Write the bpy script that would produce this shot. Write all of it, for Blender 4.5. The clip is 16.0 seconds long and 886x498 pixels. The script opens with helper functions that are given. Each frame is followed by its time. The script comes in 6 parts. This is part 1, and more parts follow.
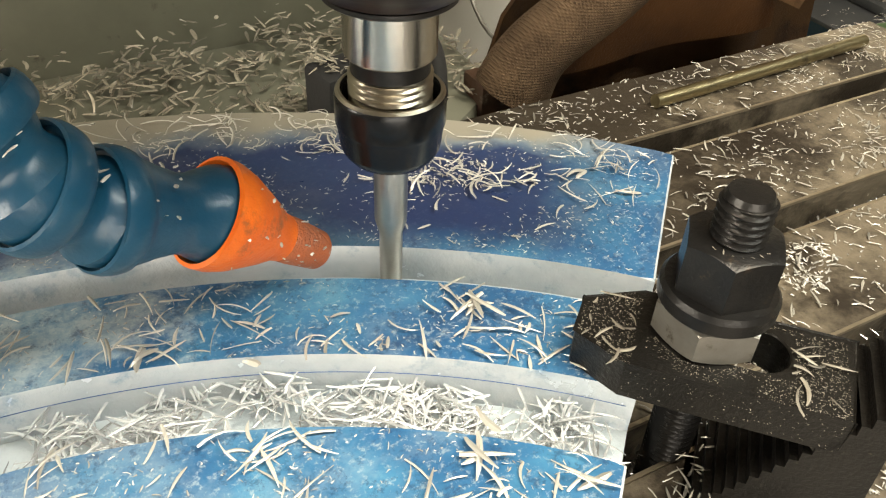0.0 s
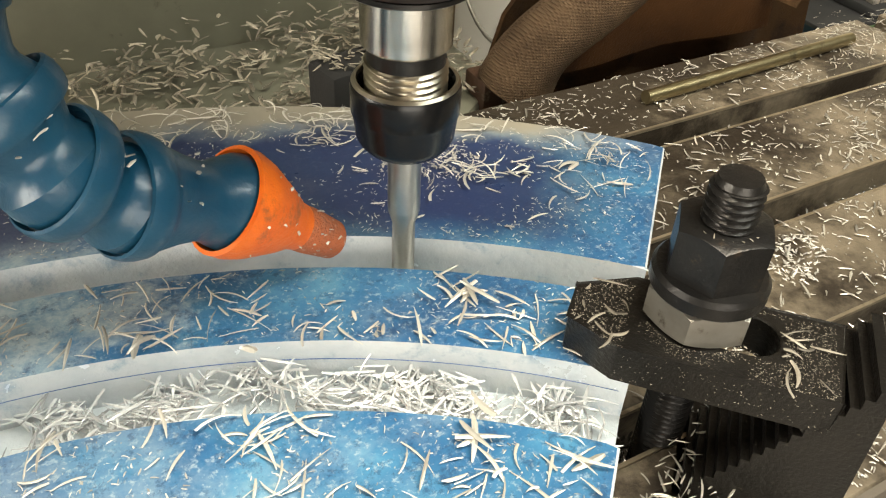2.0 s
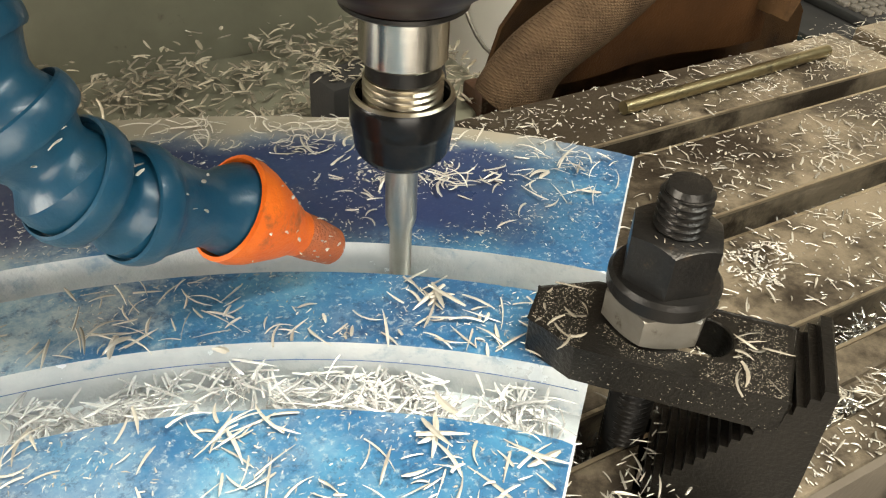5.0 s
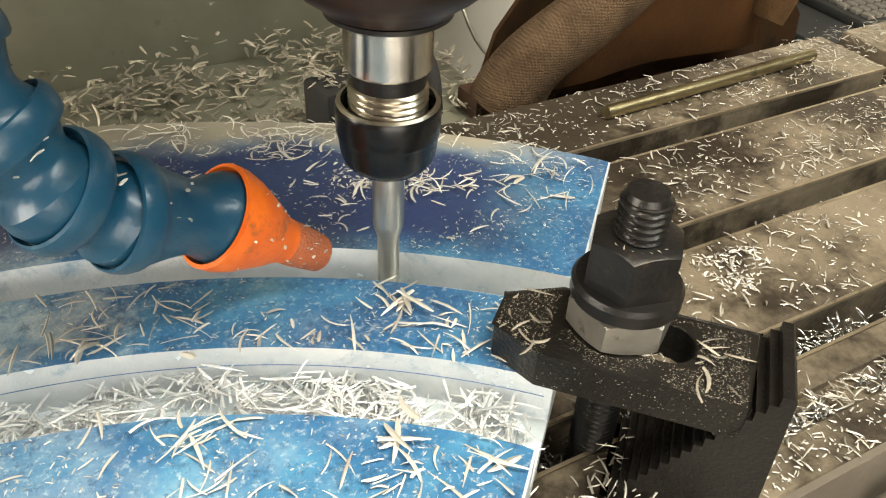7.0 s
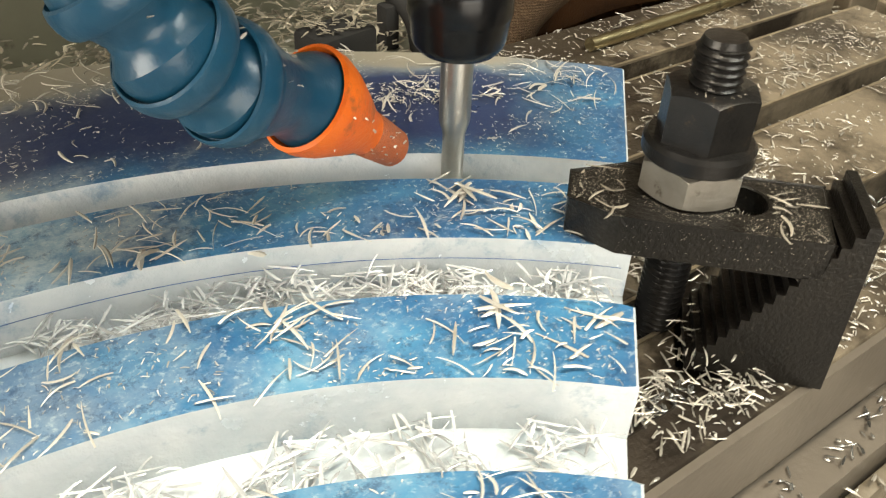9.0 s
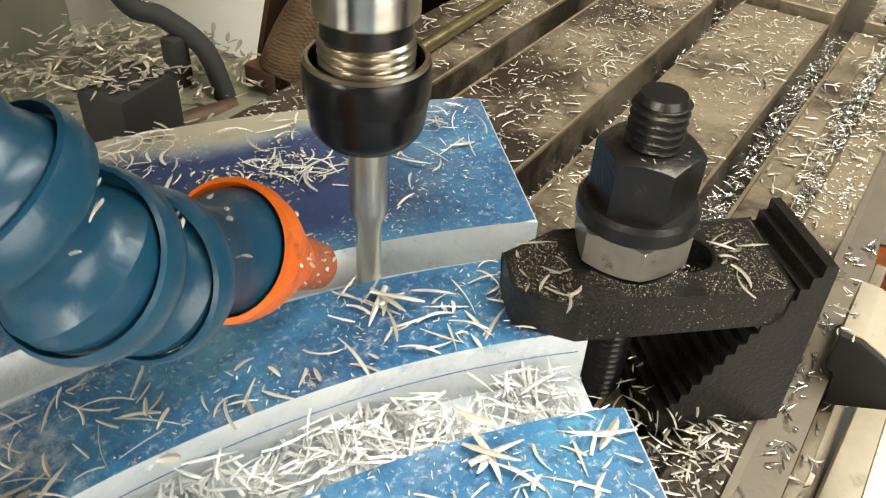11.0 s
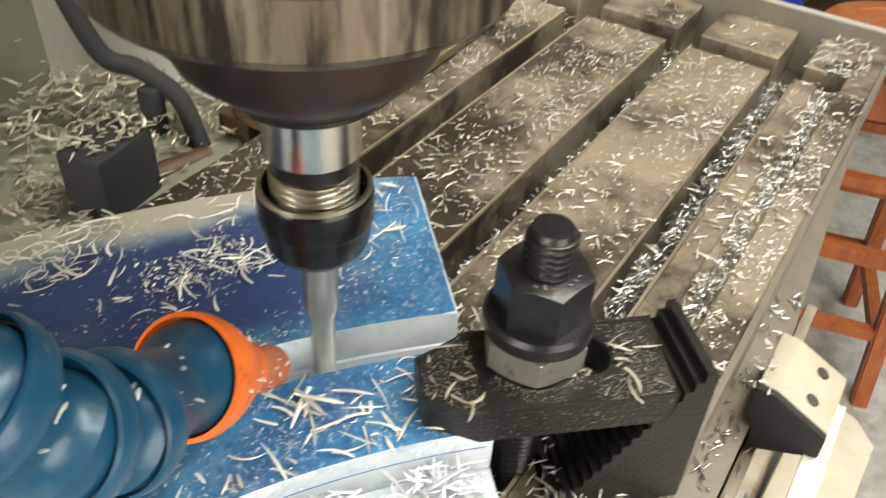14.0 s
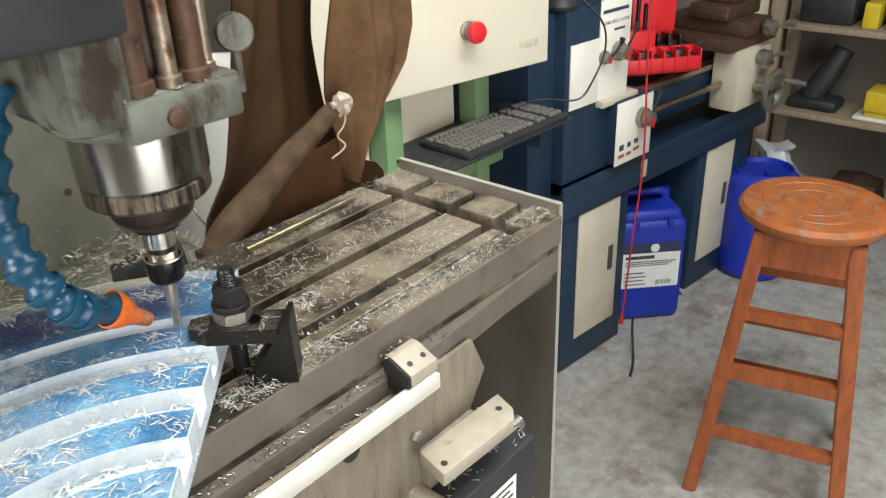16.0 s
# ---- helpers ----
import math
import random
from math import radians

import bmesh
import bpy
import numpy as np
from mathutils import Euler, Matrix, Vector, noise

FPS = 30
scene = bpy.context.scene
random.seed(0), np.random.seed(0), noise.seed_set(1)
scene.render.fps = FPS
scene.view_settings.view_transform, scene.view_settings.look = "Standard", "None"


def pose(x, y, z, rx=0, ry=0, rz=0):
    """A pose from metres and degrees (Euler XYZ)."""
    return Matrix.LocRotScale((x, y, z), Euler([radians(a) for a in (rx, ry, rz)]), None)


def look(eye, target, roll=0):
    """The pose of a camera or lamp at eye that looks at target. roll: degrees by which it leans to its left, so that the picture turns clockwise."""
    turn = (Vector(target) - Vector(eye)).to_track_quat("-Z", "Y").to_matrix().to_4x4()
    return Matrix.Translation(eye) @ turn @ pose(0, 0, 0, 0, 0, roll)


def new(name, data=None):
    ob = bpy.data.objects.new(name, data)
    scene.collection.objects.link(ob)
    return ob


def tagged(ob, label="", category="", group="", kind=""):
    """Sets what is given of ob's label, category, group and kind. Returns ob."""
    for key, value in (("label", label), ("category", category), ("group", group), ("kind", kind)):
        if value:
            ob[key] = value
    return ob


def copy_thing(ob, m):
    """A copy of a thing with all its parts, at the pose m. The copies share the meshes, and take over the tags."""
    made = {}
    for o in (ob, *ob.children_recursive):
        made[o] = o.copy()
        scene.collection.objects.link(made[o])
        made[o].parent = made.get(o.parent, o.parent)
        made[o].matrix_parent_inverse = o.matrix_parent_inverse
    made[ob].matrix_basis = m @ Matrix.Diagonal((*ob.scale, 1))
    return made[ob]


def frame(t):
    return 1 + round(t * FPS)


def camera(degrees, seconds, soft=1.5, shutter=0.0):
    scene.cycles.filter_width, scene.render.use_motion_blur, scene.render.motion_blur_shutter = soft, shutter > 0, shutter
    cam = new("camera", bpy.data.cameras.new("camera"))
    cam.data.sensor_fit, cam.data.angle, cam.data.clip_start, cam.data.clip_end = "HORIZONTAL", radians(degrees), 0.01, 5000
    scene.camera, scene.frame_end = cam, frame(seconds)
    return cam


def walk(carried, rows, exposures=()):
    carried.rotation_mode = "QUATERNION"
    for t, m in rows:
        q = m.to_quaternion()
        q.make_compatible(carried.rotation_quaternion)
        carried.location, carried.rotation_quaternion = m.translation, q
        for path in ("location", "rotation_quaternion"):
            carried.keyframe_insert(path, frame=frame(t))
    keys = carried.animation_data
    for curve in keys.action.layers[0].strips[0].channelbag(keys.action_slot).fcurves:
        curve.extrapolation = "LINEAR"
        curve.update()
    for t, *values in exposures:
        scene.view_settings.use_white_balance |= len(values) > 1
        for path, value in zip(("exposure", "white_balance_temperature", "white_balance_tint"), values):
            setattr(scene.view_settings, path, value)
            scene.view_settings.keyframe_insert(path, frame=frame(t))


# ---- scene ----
cam = camera(57.06, 16.0, soft=1.2, shutter=0.4)
PATH = [
    (0.0, -0.072, -0.1547, 1.1253, 50.7, -2.18, -28.15),
    (0.5, -0.0753, -0.1546, 1.1256, 50.81, -2.52, -28.5),
    (1.0, -0.0761, -0.1546, 1.1256, 50.81, -2.49, -28.46),
    (1.5, -0.0775, -0.1546, 1.1255, 51.1, -2.5, -28.65),
    (2.0, -0.0789, -0.1556, 1.1235, 51.03, -2.48, -28.73),
    (2.5, -0.0786, -0.1563, 1.1233, 51.24, -2.26, -28.52),
    (3.0, -0.0789, -0.158, 1.124, 51.33, -2.4, -28.57),
    (3.5, -0.0804, -0.1598, 1.1252, 51.47, -2.65, -28.72),
    (4.0, -0.0814, -0.1612, 1.127, 51.69, -2.63, -28.86),
    (6.5, -0.0781, -0.1616, 1.1276, 51.72, -2.39, -28.33),
    (7.0, -0.0771, -0.1637, 1.1294, 51.84, -2.38, -28.47),
    (7.5, -0.0793, -0.1647, 1.1301, 52.01, -2.38, -28.33),
    (8.0, -0.0853, -0.1679, 1.1247, 52.41, -2.16, -28.79),
    (8.2, -0.0938, -0.1692, 1.1189, 52.67, -2.48, -29.58),
    (10.3, -0.1349, -0.1094, 1.088, 51.71, -3.55, -51.28),
    (10.5, -0.1293, -0.1035, 1.0952, 51.59, -4.37, -53.33),
    (11.0, -0.1189, -0.0951, 1.1062, 51.45, -2.77, -56.0),
    (11.5, -0.1181, -0.0925, 1.1142, 50.25, -2.96, -56.27),
    (12.0, -0.1132, -0.092, 1.1176, 49.47, -2.87, -56.63),
    (12.5, -0.1127, -0.0899, 1.1194, 48.56, -3.2, -56.48),
    (13.0, -0.112, -0.0902, 1.1253, 46.12, -2.77, -56.13),
    (13.5, -0.1106, -0.0916, 1.1302, 45.57, -2.47, -56.13),
    (14.0, -0.1107, -0.1006, 1.1399, 50.13, -3.15, -56.67),
    (14.5, -0.1225, -0.1564, 1.143, 54.77, -2.83, -59.34),
    (14.8, -0.1487, -0.2062, 1.1628, 56.01, -2.79, -62.67),
    (15.0, -0.1667, -0.2454, 1.1748, 56.41, -3.24, -62.59),
    (15.2, -0.179, -0.2965, 1.1926, 59.0, -1.86, -60.34),
    (15.5, -0.1968, -0.3857, 1.2391, 60.28, 0.1, -53.57),
    (16.0, -0.2453, -0.4702, 1.2865, 62.65, 1.99, -49.75),
]
walk(cam, [(t, pose(x, y, z, rx, ry, rz)) for t, x, y, z, rx, ry, rz in PATH],
     exposures=[(0.0, 0.38, 7000, 10), (8.0, 0.5, 6950, 10), (10.3, 0.15, 7100, 10), (10.6, 0.2, 7100, 10), (11.0, 0.5, 6900, 10), (12.5, 0.71, 6800, 10),
                (13.5, 0.76, 6700, 10), (14.5, 0.52, 6300, 10), (15.2, 0.4, 6200, 10), (16.0, 0.46, 6000, 10)])

# ---- light ----
world = bpy.data.worlds.new("sky")
scene.world = world
world.use_nodes = True
wn = world.node_tree.nodes
sky = wn.new("ShaderNodeTexSky")
sky.sky_type, sky.sun_disc = "NISHITA", False
sky.sun_elevation, sky.sun_rotation = radians(40), radians(200)
world.node_tree.links.new(sky.outputs[0], wn["Background"].inputs[0])
wn["Background"].inputs[1].default_value = 0.12


def area(name, eye, target, sx, sy, watts, colour):
    lamp = bpy.data.lights.new(name, "AREA")
    lamp.shape, lamp.size, lamp.size_y, lamp.energy, lamp.color = "RECTANGLE", sx, sy, watts, colour
    ob = new(name, lamp)
    ob.matrix_world = look(eye, target)
    return ob


# daylight in the open doorway behind the camera and in the window beside it
area("door_daylight", (-0.7, -2.55, 1.25), (-0.2, 0.0, 1.0), 2.0, 2.2, 54, (1.0, 0.96, 0.86))
area("window_daylight", (-2.35, 0.1, 1.7), (0.0, 0.0, 0.9), 1.4, 1.0, 50, (1.0, 0.96, 0.86))
# unseen overhead area lamps, added as fill to brighten upward faces
area("overhead_fill", (0.9, -0.9, 2.55), (0.9, -0.9, 0.0), 1.5, 0.3, 28, (0.92, 1.0, 0.98))
area("overhead_fill", (0.2, -0.35, 2.55), (0.2, -0.35, 0.0), 1.5, 0.3, 33, (1.0, 0.955, 0.83))


# ---- materials ----
def surf(name, c1, c2=None, scale=40.0, rough=0.5, metal=0.0, bump=0.15, grain=300.0, dirt=None, dirt_scale=14.0,
         dirt_at=0.55, transmission=0.0, ior=1.45, coat=0.0, rough2=None, stretch=None, emit=0.0, vary=0.0, bump_dist=0.001):
    m = bpy.data.materials.new(name)
    m.use_nodes = True
    nt = m.node_tree
    n, l = nt.nodes, nt.links
    p = n["Principled BSDF"]
    co = n.new("ShaderNodeTexCoord")
    src = co.outputs["Object"]
    if stretch:
        mp = n.new("ShaderNodeMapping")
        mp.inputs["Scale"].default_value = stretch
        l.new(src, mp.inputs[0])
        src = mp.outputs[0]

    def noise_tex(s, detail=6.0, r=0.6):
        t = n.new("ShaderNodeTexNoise")
        t.inputs["Scale"].default_value, t.inputs["Detail"].default_value, t.inputs["Roughness"].default_value = s, detail, r
        l.new(src, t.inputs["Vector"])
        return t.outputs[0]

    def ramp(fac, a, b, ca, cb):
        r = n.new("ShaderNodeValToRGB")
        r.color_ramp.elements[0].position, r.color_ramp.elements[1].position = a, b
        r.color_ramp.elements[0].color, r.color_ramp.elements[1].color = (*ca, 1), (*cb, 1)
        l.new(fac, r.inputs[0])
        return r.outputs[0]

    def mix(fac, a, b):
        x = n.new("ShaderNodeMix")
        x.data_type = "RGBA"
        l.new(fac, x.inputs["Factor"])
        l.new(a, x.inputs["A"])
        l.new(b, x.inputs["B"])
        return x.outputs["Result"]

    c2 = c2 or tuple(v * 0.8 for v in c1)
    big, fine = noise_tex(scale), noise_tex(grain, 3.0)
    col = ramp(big, 0.32, 0.68, c1, c2)
    if dirt:
        d = noise_tex(dirt_scale, 8.0, 0.7)
        mask = ramp(d, dirt_at, dirt_at + 0.13, (0, 0, 0), (1, 1, 1))
        rgb = n.new("ShaderNodeRGB")
        rgb.outputs[0].default_value = (*dirt, 1)
        col = mix(mask, col, rgb.outputs[0])
    if vary:
        info = n.new("ShaderNodeNewGeometry")
        hv = n.new("ShaderNodeHueSaturation")
        mr = n.new("ShaderNodeMapRange")
        mr.inputs["To Min"].default_value, mr.inputs["To Max"].default_value = 1 - vary, 1 + vary
        l.new(info.outputs["Random Per Island"], mr.inputs["Value"])
        l.new(mr.outputs[0], hv.inputs["Value"])
        l.new(col, hv.inputs["Color"])
        col = hv.outputs[0]
    l.new(col, p.inputs["Base Color"])
    rr = n.new("ShaderNodeMapRange")
    rr.inputs["To Min"].default_value, rr.inputs["To Max"].default_value = rough, rough2 if rough2 is not None else min(1, rough * 1.35)
    l.new(big, rr.inputs["Value"])
    l.new(rr.outputs[0], p.inputs["Roughness"])
    p.inputs["Metallic"].default_value = metal
    p.inputs["Transmission Weight"].default_value, p.inputs["IOR"].default_value = transmission, ior
    p.inputs["Coat Weight"].default_value = coat
    if emit:
        l.new(col, p.inputs["Emission Color"])
        p.inputs["Emission Strength"].default_value = emit
    if bump:
        b = n.new("ShaderNodeBump")
        b.inputs["Strength"].default_value, b.inputs["Distance"].default_value = bump, bump_dist
        l.new(fine, b.inputs["Height"])
        l.new(b.outputs[0], p.inputs["Normal"])
    return m


def dye_surface():
    """Acrylic whose top is smeared with layout dye: navy, cobalt and bare pale patches."""
    m = bpy.data.materials.new("dyed_acrylic")
    m.use_nodes = True
    nt = m.node_tree
    n, l = nt.nodes, nt.links
    p = n["Principled BSDF"]
    co = n.new("ShaderNodeTexCoord")

    def tex(s, detail, r, off):
        mp = n.new("ShaderNodeMapping")
        mp.inputs["Location"].default_value = off
        l.new(co.outputs["Object"], mp.inputs[0])
        t = n.new("ShaderNodeTexNoise")
        t.inputs["Scale"].default_value, t.inputs["Detail"].default_value, t.inputs["Roughness"].default_value = s, detail, r
        l.new(mp.outputs[0], t.inputs["Vector"])
        return t.outputs[0]

    def ramp(src, stops):
        r = n.new("ShaderNodeValToRGB")
        e = r.color_ramp.elements
        while len(e) < len(stops):
            e.new(0.5)
        for el, (pos, c) in zip(e, stops):
            el.position, el.color = pos, (*c, 1)
        l.new(src, r.inputs[0])
        return r.outputs[0]

    def mixed(fac, a, b):
        x = n.new("ShaderNodeMix")
        x.data_type = "RGBA"
        l.new(fac, x.inputs["Factor"])
        l.new(a, x.inputs["A"])
        l.new(b, x.inputs["B"])
        return x.outputs["Result"]

    smear = ramp(tex(22, 5, 0.6, (0, 0, 0)), [(0.30, (0.016, 0.052, 0.13)), (0.45, (0.03, 0.115, 0.24)), (0.6, (0.06, 0.215, 0.36)), (0.78, (0.19, 0.38, 0.46))])
    mottle = ramp(tex(70, 8, 0.75, (4, 4, 0)), [(0.42, (0, 0, 0)), (0.62, (0.55, 0.55, 0.55))])
    cobalt = n.new("ShaderNodeRGB")
    cobalt.outputs[0].default_value = (0.02, 0.11, 0.25, 1)
    smear = mixed(mottle, smear, cobalt.outputs[0])
    pale = n.new("ShaderNodeRGB")
    pale.outputs[0].default_value = (0.45, 0.52, 0.53, 1)
    worn = ramp(tex(16, 9, 0.72, (3, 1, 0)), [(0.52, (0, 0, 0)), (0.7, (0.34, 0.34, 0.34))])
    fleck = ramp(tex(520, 6, 0.75, (1, 5, 0)), [(0.54, (0, 0, 0)), (0.62, (0.46, 0.46, 0.46))])
    col = mixed(fleck, mixed(worn, smear, pale.outputs[0]), pale.outputs[0])
    where = n.new("ShaderNodeSeparateXYZ")
    l.new(co.outputs["Object"], where.inputs[0])
    away = n.new("ShaderNodeMath")
    away.operation = "MULTIPLY_ADD"
    away.inputs[1].default_value = -2.1
    l.new(where.outputs[0], away.inputs[0])
    l.new(tex(45, 8, 0.75, (9, 1, 0)), away.inputs[2])
    bald = ramp(away.outputs[0], [(0.33, (0, 0, 0)), (0.5, (0.8, 0.8, 0.8))])
    dist = n.new("ShaderNodeVectorMath")
    dist.operation = "LENGTH"
    l.new(co.outputs["Object"], dist.inputs[0])
    outer = ramp(dist.outputs["Value"], [(0.196, (0.25, 0.25, 0.25)), (0.206, (1, 1, 1))])
    worn_away = n.new("ShaderNodeMath")
    worn_away.operation = "MULTIPLY"
    l.new(bald, worn_away.inputs[0])
    l.new(outer, worn_away.inputs[1])
    col = mixed(worn_away.outputs[0], col, pale.outputs[0])
    ink = n.new("ShaderNodeRGB")
    ink.outputs[0].default_value = (0.014, 0.04, 0.1, 1)
    speck = ramp(tex(230, 8, 0.85, (2, 8, 0)), [(0.53, (0, 0, 0)), (0.6, (0.6, 0.6, 0.6))])
    col = mixed(speck, col, ink.outputs[0])
    # the dark smear along the outer rim, and the bare grey rim at its back, as bands of the radius
    sep = n.new("ShaderNodeVectorMath")
    sep.operation = "LENGTH"
    l.new(co.outputs["Object"], sep.inputs[0])
    wob = n.new("ShaderNodeMath")
    wob.operation = "MULTIPLY_ADD"
    wob.inputs[1].default_value = 0.03
    l.new(tex(30, 4, 0.6, (7, 2, 0)), wob.inputs[0])
    l.new(sep.outputs["Value"], wob.inputs[2])
    xyz = n.new("ShaderNodeSeparateXYZ")
    l.new(co.outputs["Object"], xyz.inputs[0])
    turn = n.new("ShaderNodeMath")
    turn.operation = "ARCTAN2"
    l.new(xyz.outputs[1], turn.inputs[0])
    l.new(xyz.outputs[0], turn.inputs[1])
    dark = n.new("ShaderNodeRGB")
    dark.outputs[0].default_value = (0.018, 0.026, 0.085, 1)
    navy = ramp(wob.outputs[0], [(0.27, (0, 0, 0)), (0.283, (0.9, 0.9, 0.9)), (0.322, (0.9, 0.9, 0.9)), (0.33, (0, 0, 0))])
    side = ramp(turn.outputs[0], [(0.0, (0, 0, 0)), (0.82, (0, 0, 0)), (0.92, (1, 1, 1)), (1.0, (1, 1, 1))])
    both = n.new("ShaderNodeMath")
    both.operation = "MULTIPLY"
    l.new(navy, both.inputs[0])
    l.new(side, both.inputs[1])
    col = mixed(both.outputs[0], col, dark.outputs[0])
    bare = n.new("ShaderNodeRGB")
    bare.outputs[0].default_value = (0.3, 0.27, 0.21, 1)
    rim = ramp(wob.outputs[0], [(0.322, (0, 0, 0)), (0.333, (1, 1, 1))])
    both2 = n.new("ShaderNodeMath")
    both2.operation = "MULTIPLY"
    l.new(rim, both2.inputs[0])
    l.new(side, both2.inputs[1])
    col = mixed(both2.outputs[0], col, bare.outputs[0])
    l.new(col, p.inputs["Base Color"])
    rr = n.new("ShaderNodeMapRange")
    rr.inputs["To Min"].default_value, rr.inputs["To Max"].default_value = 0.18, 0.5
    l.new(tex(60, 5, 0.6, (2, 2, 2)), rr.inputs["Value"])
    l.new(rr.outputs[0], p.inputs["Roughness"])
    b = n.new("ShaderNodeBump")
    b.inputs["Strength"].default_value, b.inputs["Distance"].default_value = 0.12, 0.0006
    l.new(tex(400, 3, 0.6, (0, 0, 0)), b.inputs["Height"])
    l.new(b.outputs[0], p.inputs["Normal"])
    return m


DYE = dye_surface()
CLEAR = surf("milled_acrylic", (0.82, 0.85, 0.86), (0.6, 0.67, 0.72), 60, rough=0.14, bump=0.45, grain=420, transmission=0.28, ior=1.49, rough2=0.35, dirt=(0.36, 0.48, 0.6), dirt_scale=70, dirt_at=0.56)
FLOORED = surf("frosted_acrylic", (0.66, 0.69, 0.7), (0.44, 0.5, 0.53), 40, rough=0.2, bump=0.3, grain=700, dirt=(0.58, 0.6, 0.6), dirt_scale=60, dirt_at=0.58)
CHIP = surf("swarf", (0.47, 0.44, 0.38), (0.3, 0.275, 0.23), 90, rough=0.26, metal=0.3, bump=0.0, vary=0.5)
GROOVECHIP = surf("clean_acrylic_swarf", (0.7, 0.705, 0.69), (0.5, 0.515, 0.52), 90, rough=0.18, metal=0.15, bump=0.0, vary=0.42, transmission=0.12)
PLATECHIP = surf("pale_acrylic_swarf", (0.6, 0.575, 0.515), (0.42, 0.395, 0.34), 90, rough=0.26, metal=0.2, bump=0.0, vary=0.3)
CRUMB = surf("fine_swarf", (0.6, 0.57, 0.51), (0.4, 0.38, 0.34), 90, rough=0.3, metal=0.2, bump=0.0, vary=0.5)
IRON = surf("table_iron", (0.29, 0.236, 0.168), (0.18, 0.146, 0.102), 26, rough=0.36, metal=0.4, bump=0.3, grain=500, dirt=(0.042, 0.032, 0.023), dirt_scale=12, dirt_at=0.47)


def oil_stain(m, oil, reach, spread):
    """Dark oil soaked into the iron behind the work, fading out towards x = reach and the front, with a ragged edge."""
    n, l = m.node_tree.nodes, m.node_tree.links
    p = n["Principled BSDF"]
    was = p.inputs["Base Color"].links[0].from_socket
    co, sep, tex = n.new("ShaderNodeTexCoord"), n.new("ShaderNodeSeparateXYZ"), n.new("ShaderNodeTexNoise")
    tex.inputs["Scale"].default_value, tex.inputs["Detail"].default_value, tex.inputs["Roughness"].default_value = 24, 8, 0.7
    l.new(co.outputs["Object"], sep.inputs[0])
    l.new(co.outputs["Object"], tex.inputs["Vector"])
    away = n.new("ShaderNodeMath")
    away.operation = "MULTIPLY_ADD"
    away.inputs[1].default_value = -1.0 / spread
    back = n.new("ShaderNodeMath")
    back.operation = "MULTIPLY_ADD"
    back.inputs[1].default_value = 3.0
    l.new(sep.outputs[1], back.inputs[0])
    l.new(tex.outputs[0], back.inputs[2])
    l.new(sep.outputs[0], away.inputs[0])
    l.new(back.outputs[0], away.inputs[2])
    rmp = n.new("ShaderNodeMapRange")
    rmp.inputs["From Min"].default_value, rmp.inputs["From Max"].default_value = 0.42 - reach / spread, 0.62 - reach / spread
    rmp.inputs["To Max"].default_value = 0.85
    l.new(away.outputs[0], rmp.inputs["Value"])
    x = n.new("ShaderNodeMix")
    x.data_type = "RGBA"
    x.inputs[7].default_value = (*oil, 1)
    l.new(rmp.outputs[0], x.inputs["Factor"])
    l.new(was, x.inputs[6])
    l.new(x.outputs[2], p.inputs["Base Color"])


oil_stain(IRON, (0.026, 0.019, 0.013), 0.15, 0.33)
TABLEFACE = surf("table_side_iron", (0.17, 0.145, 0.115), (0.12, 0.1, 0.078), 20, rough=0.38, metal=0.3, bump=0.15, grain=400, dirt=(0.06, 0.048, 0.036), dirt_scale=24, dirt_at=0.62)
# near-black iron: the shade inside slots and holes is put into the colour
SLOTDARK = surf("recess_shade_iron", (0.05, 0.042, 0.033), (0.025, 0.02, 0.016), 30, rough=0.55, metal=0.3, bump=0.3)
BLACKOX = surf("black_oxide_steel", (0.02, 0.0195, 0.0195), (0.036, 0.033, 0.03), 60, rough=0.27, metal=0.7, bump=0.15, grain=800, dirt=(0.12, 0.08, 0.05), dirt_scale=110, dirt_at=0.61)
OXROUGH = surf("black_oxide_strap", (0.008, 0.0072, 0.0065), (0.015, 0.013, 0.0105), 50, rough=0.27, metal=0.4, bump=0.3, grain=900, dirt=(0.1, 0.085, 0.062), dirt_scale=620, dirt_at=0.62)
ZINC = surf("zinc_nut", (0.34, 0.32, 0.28), (0.22, 0.2, 0.17), 70, rough=0.33, metal=0.8, bump=0.1, grain=900, dirt=(0.12, 0.1, 0.075), dirt_scale=240, dirt_at=0.58)
STEEL = surf("ground_steel", (0.62, 0.6, 0.55), (0.5, 0.48, 0.44), 15, rough=0.16, metal=1.0, bump=0.05, grain=900, stretch=(1, 1, 12))
MILLSTEEL = surf("dulled_cutter_steel", (0.62, 0.59, 0.53), (0.46, 0.43, 0.38), 60, rough=0.3, metal=1.0, bump=0.1, grain=600)
THREAD = surf("worn_thread_steel", (0.5, 0.45, 0.36), (0.36, 0.32, 0.25), 60, rough=0.25, metal=1.0, bump=0.1)
CHROME = surf("chromed_quill", (0.4, 0.385, 0.36), (0.25, 0.235, 0.21), 14, rough=0.12, metal=1.0, bump=0.06, grain=200, stretch=(3, 3, 0.5), dirt=(0.13, 0.105, 0.08), dirt_scale=26, dirt_at=0.5, rough2=0.34)
DIRTYSTEEL = surf("rust_streaked_steel", (0.3, 0.26, 0.2), (0.17, 0.12, 0.08), 40, rough=0.35, metal=0.7, bump=0.3, dirt=(0.11, 0.05, 0.024), dirt_scale=50, dirt_at=0.5)
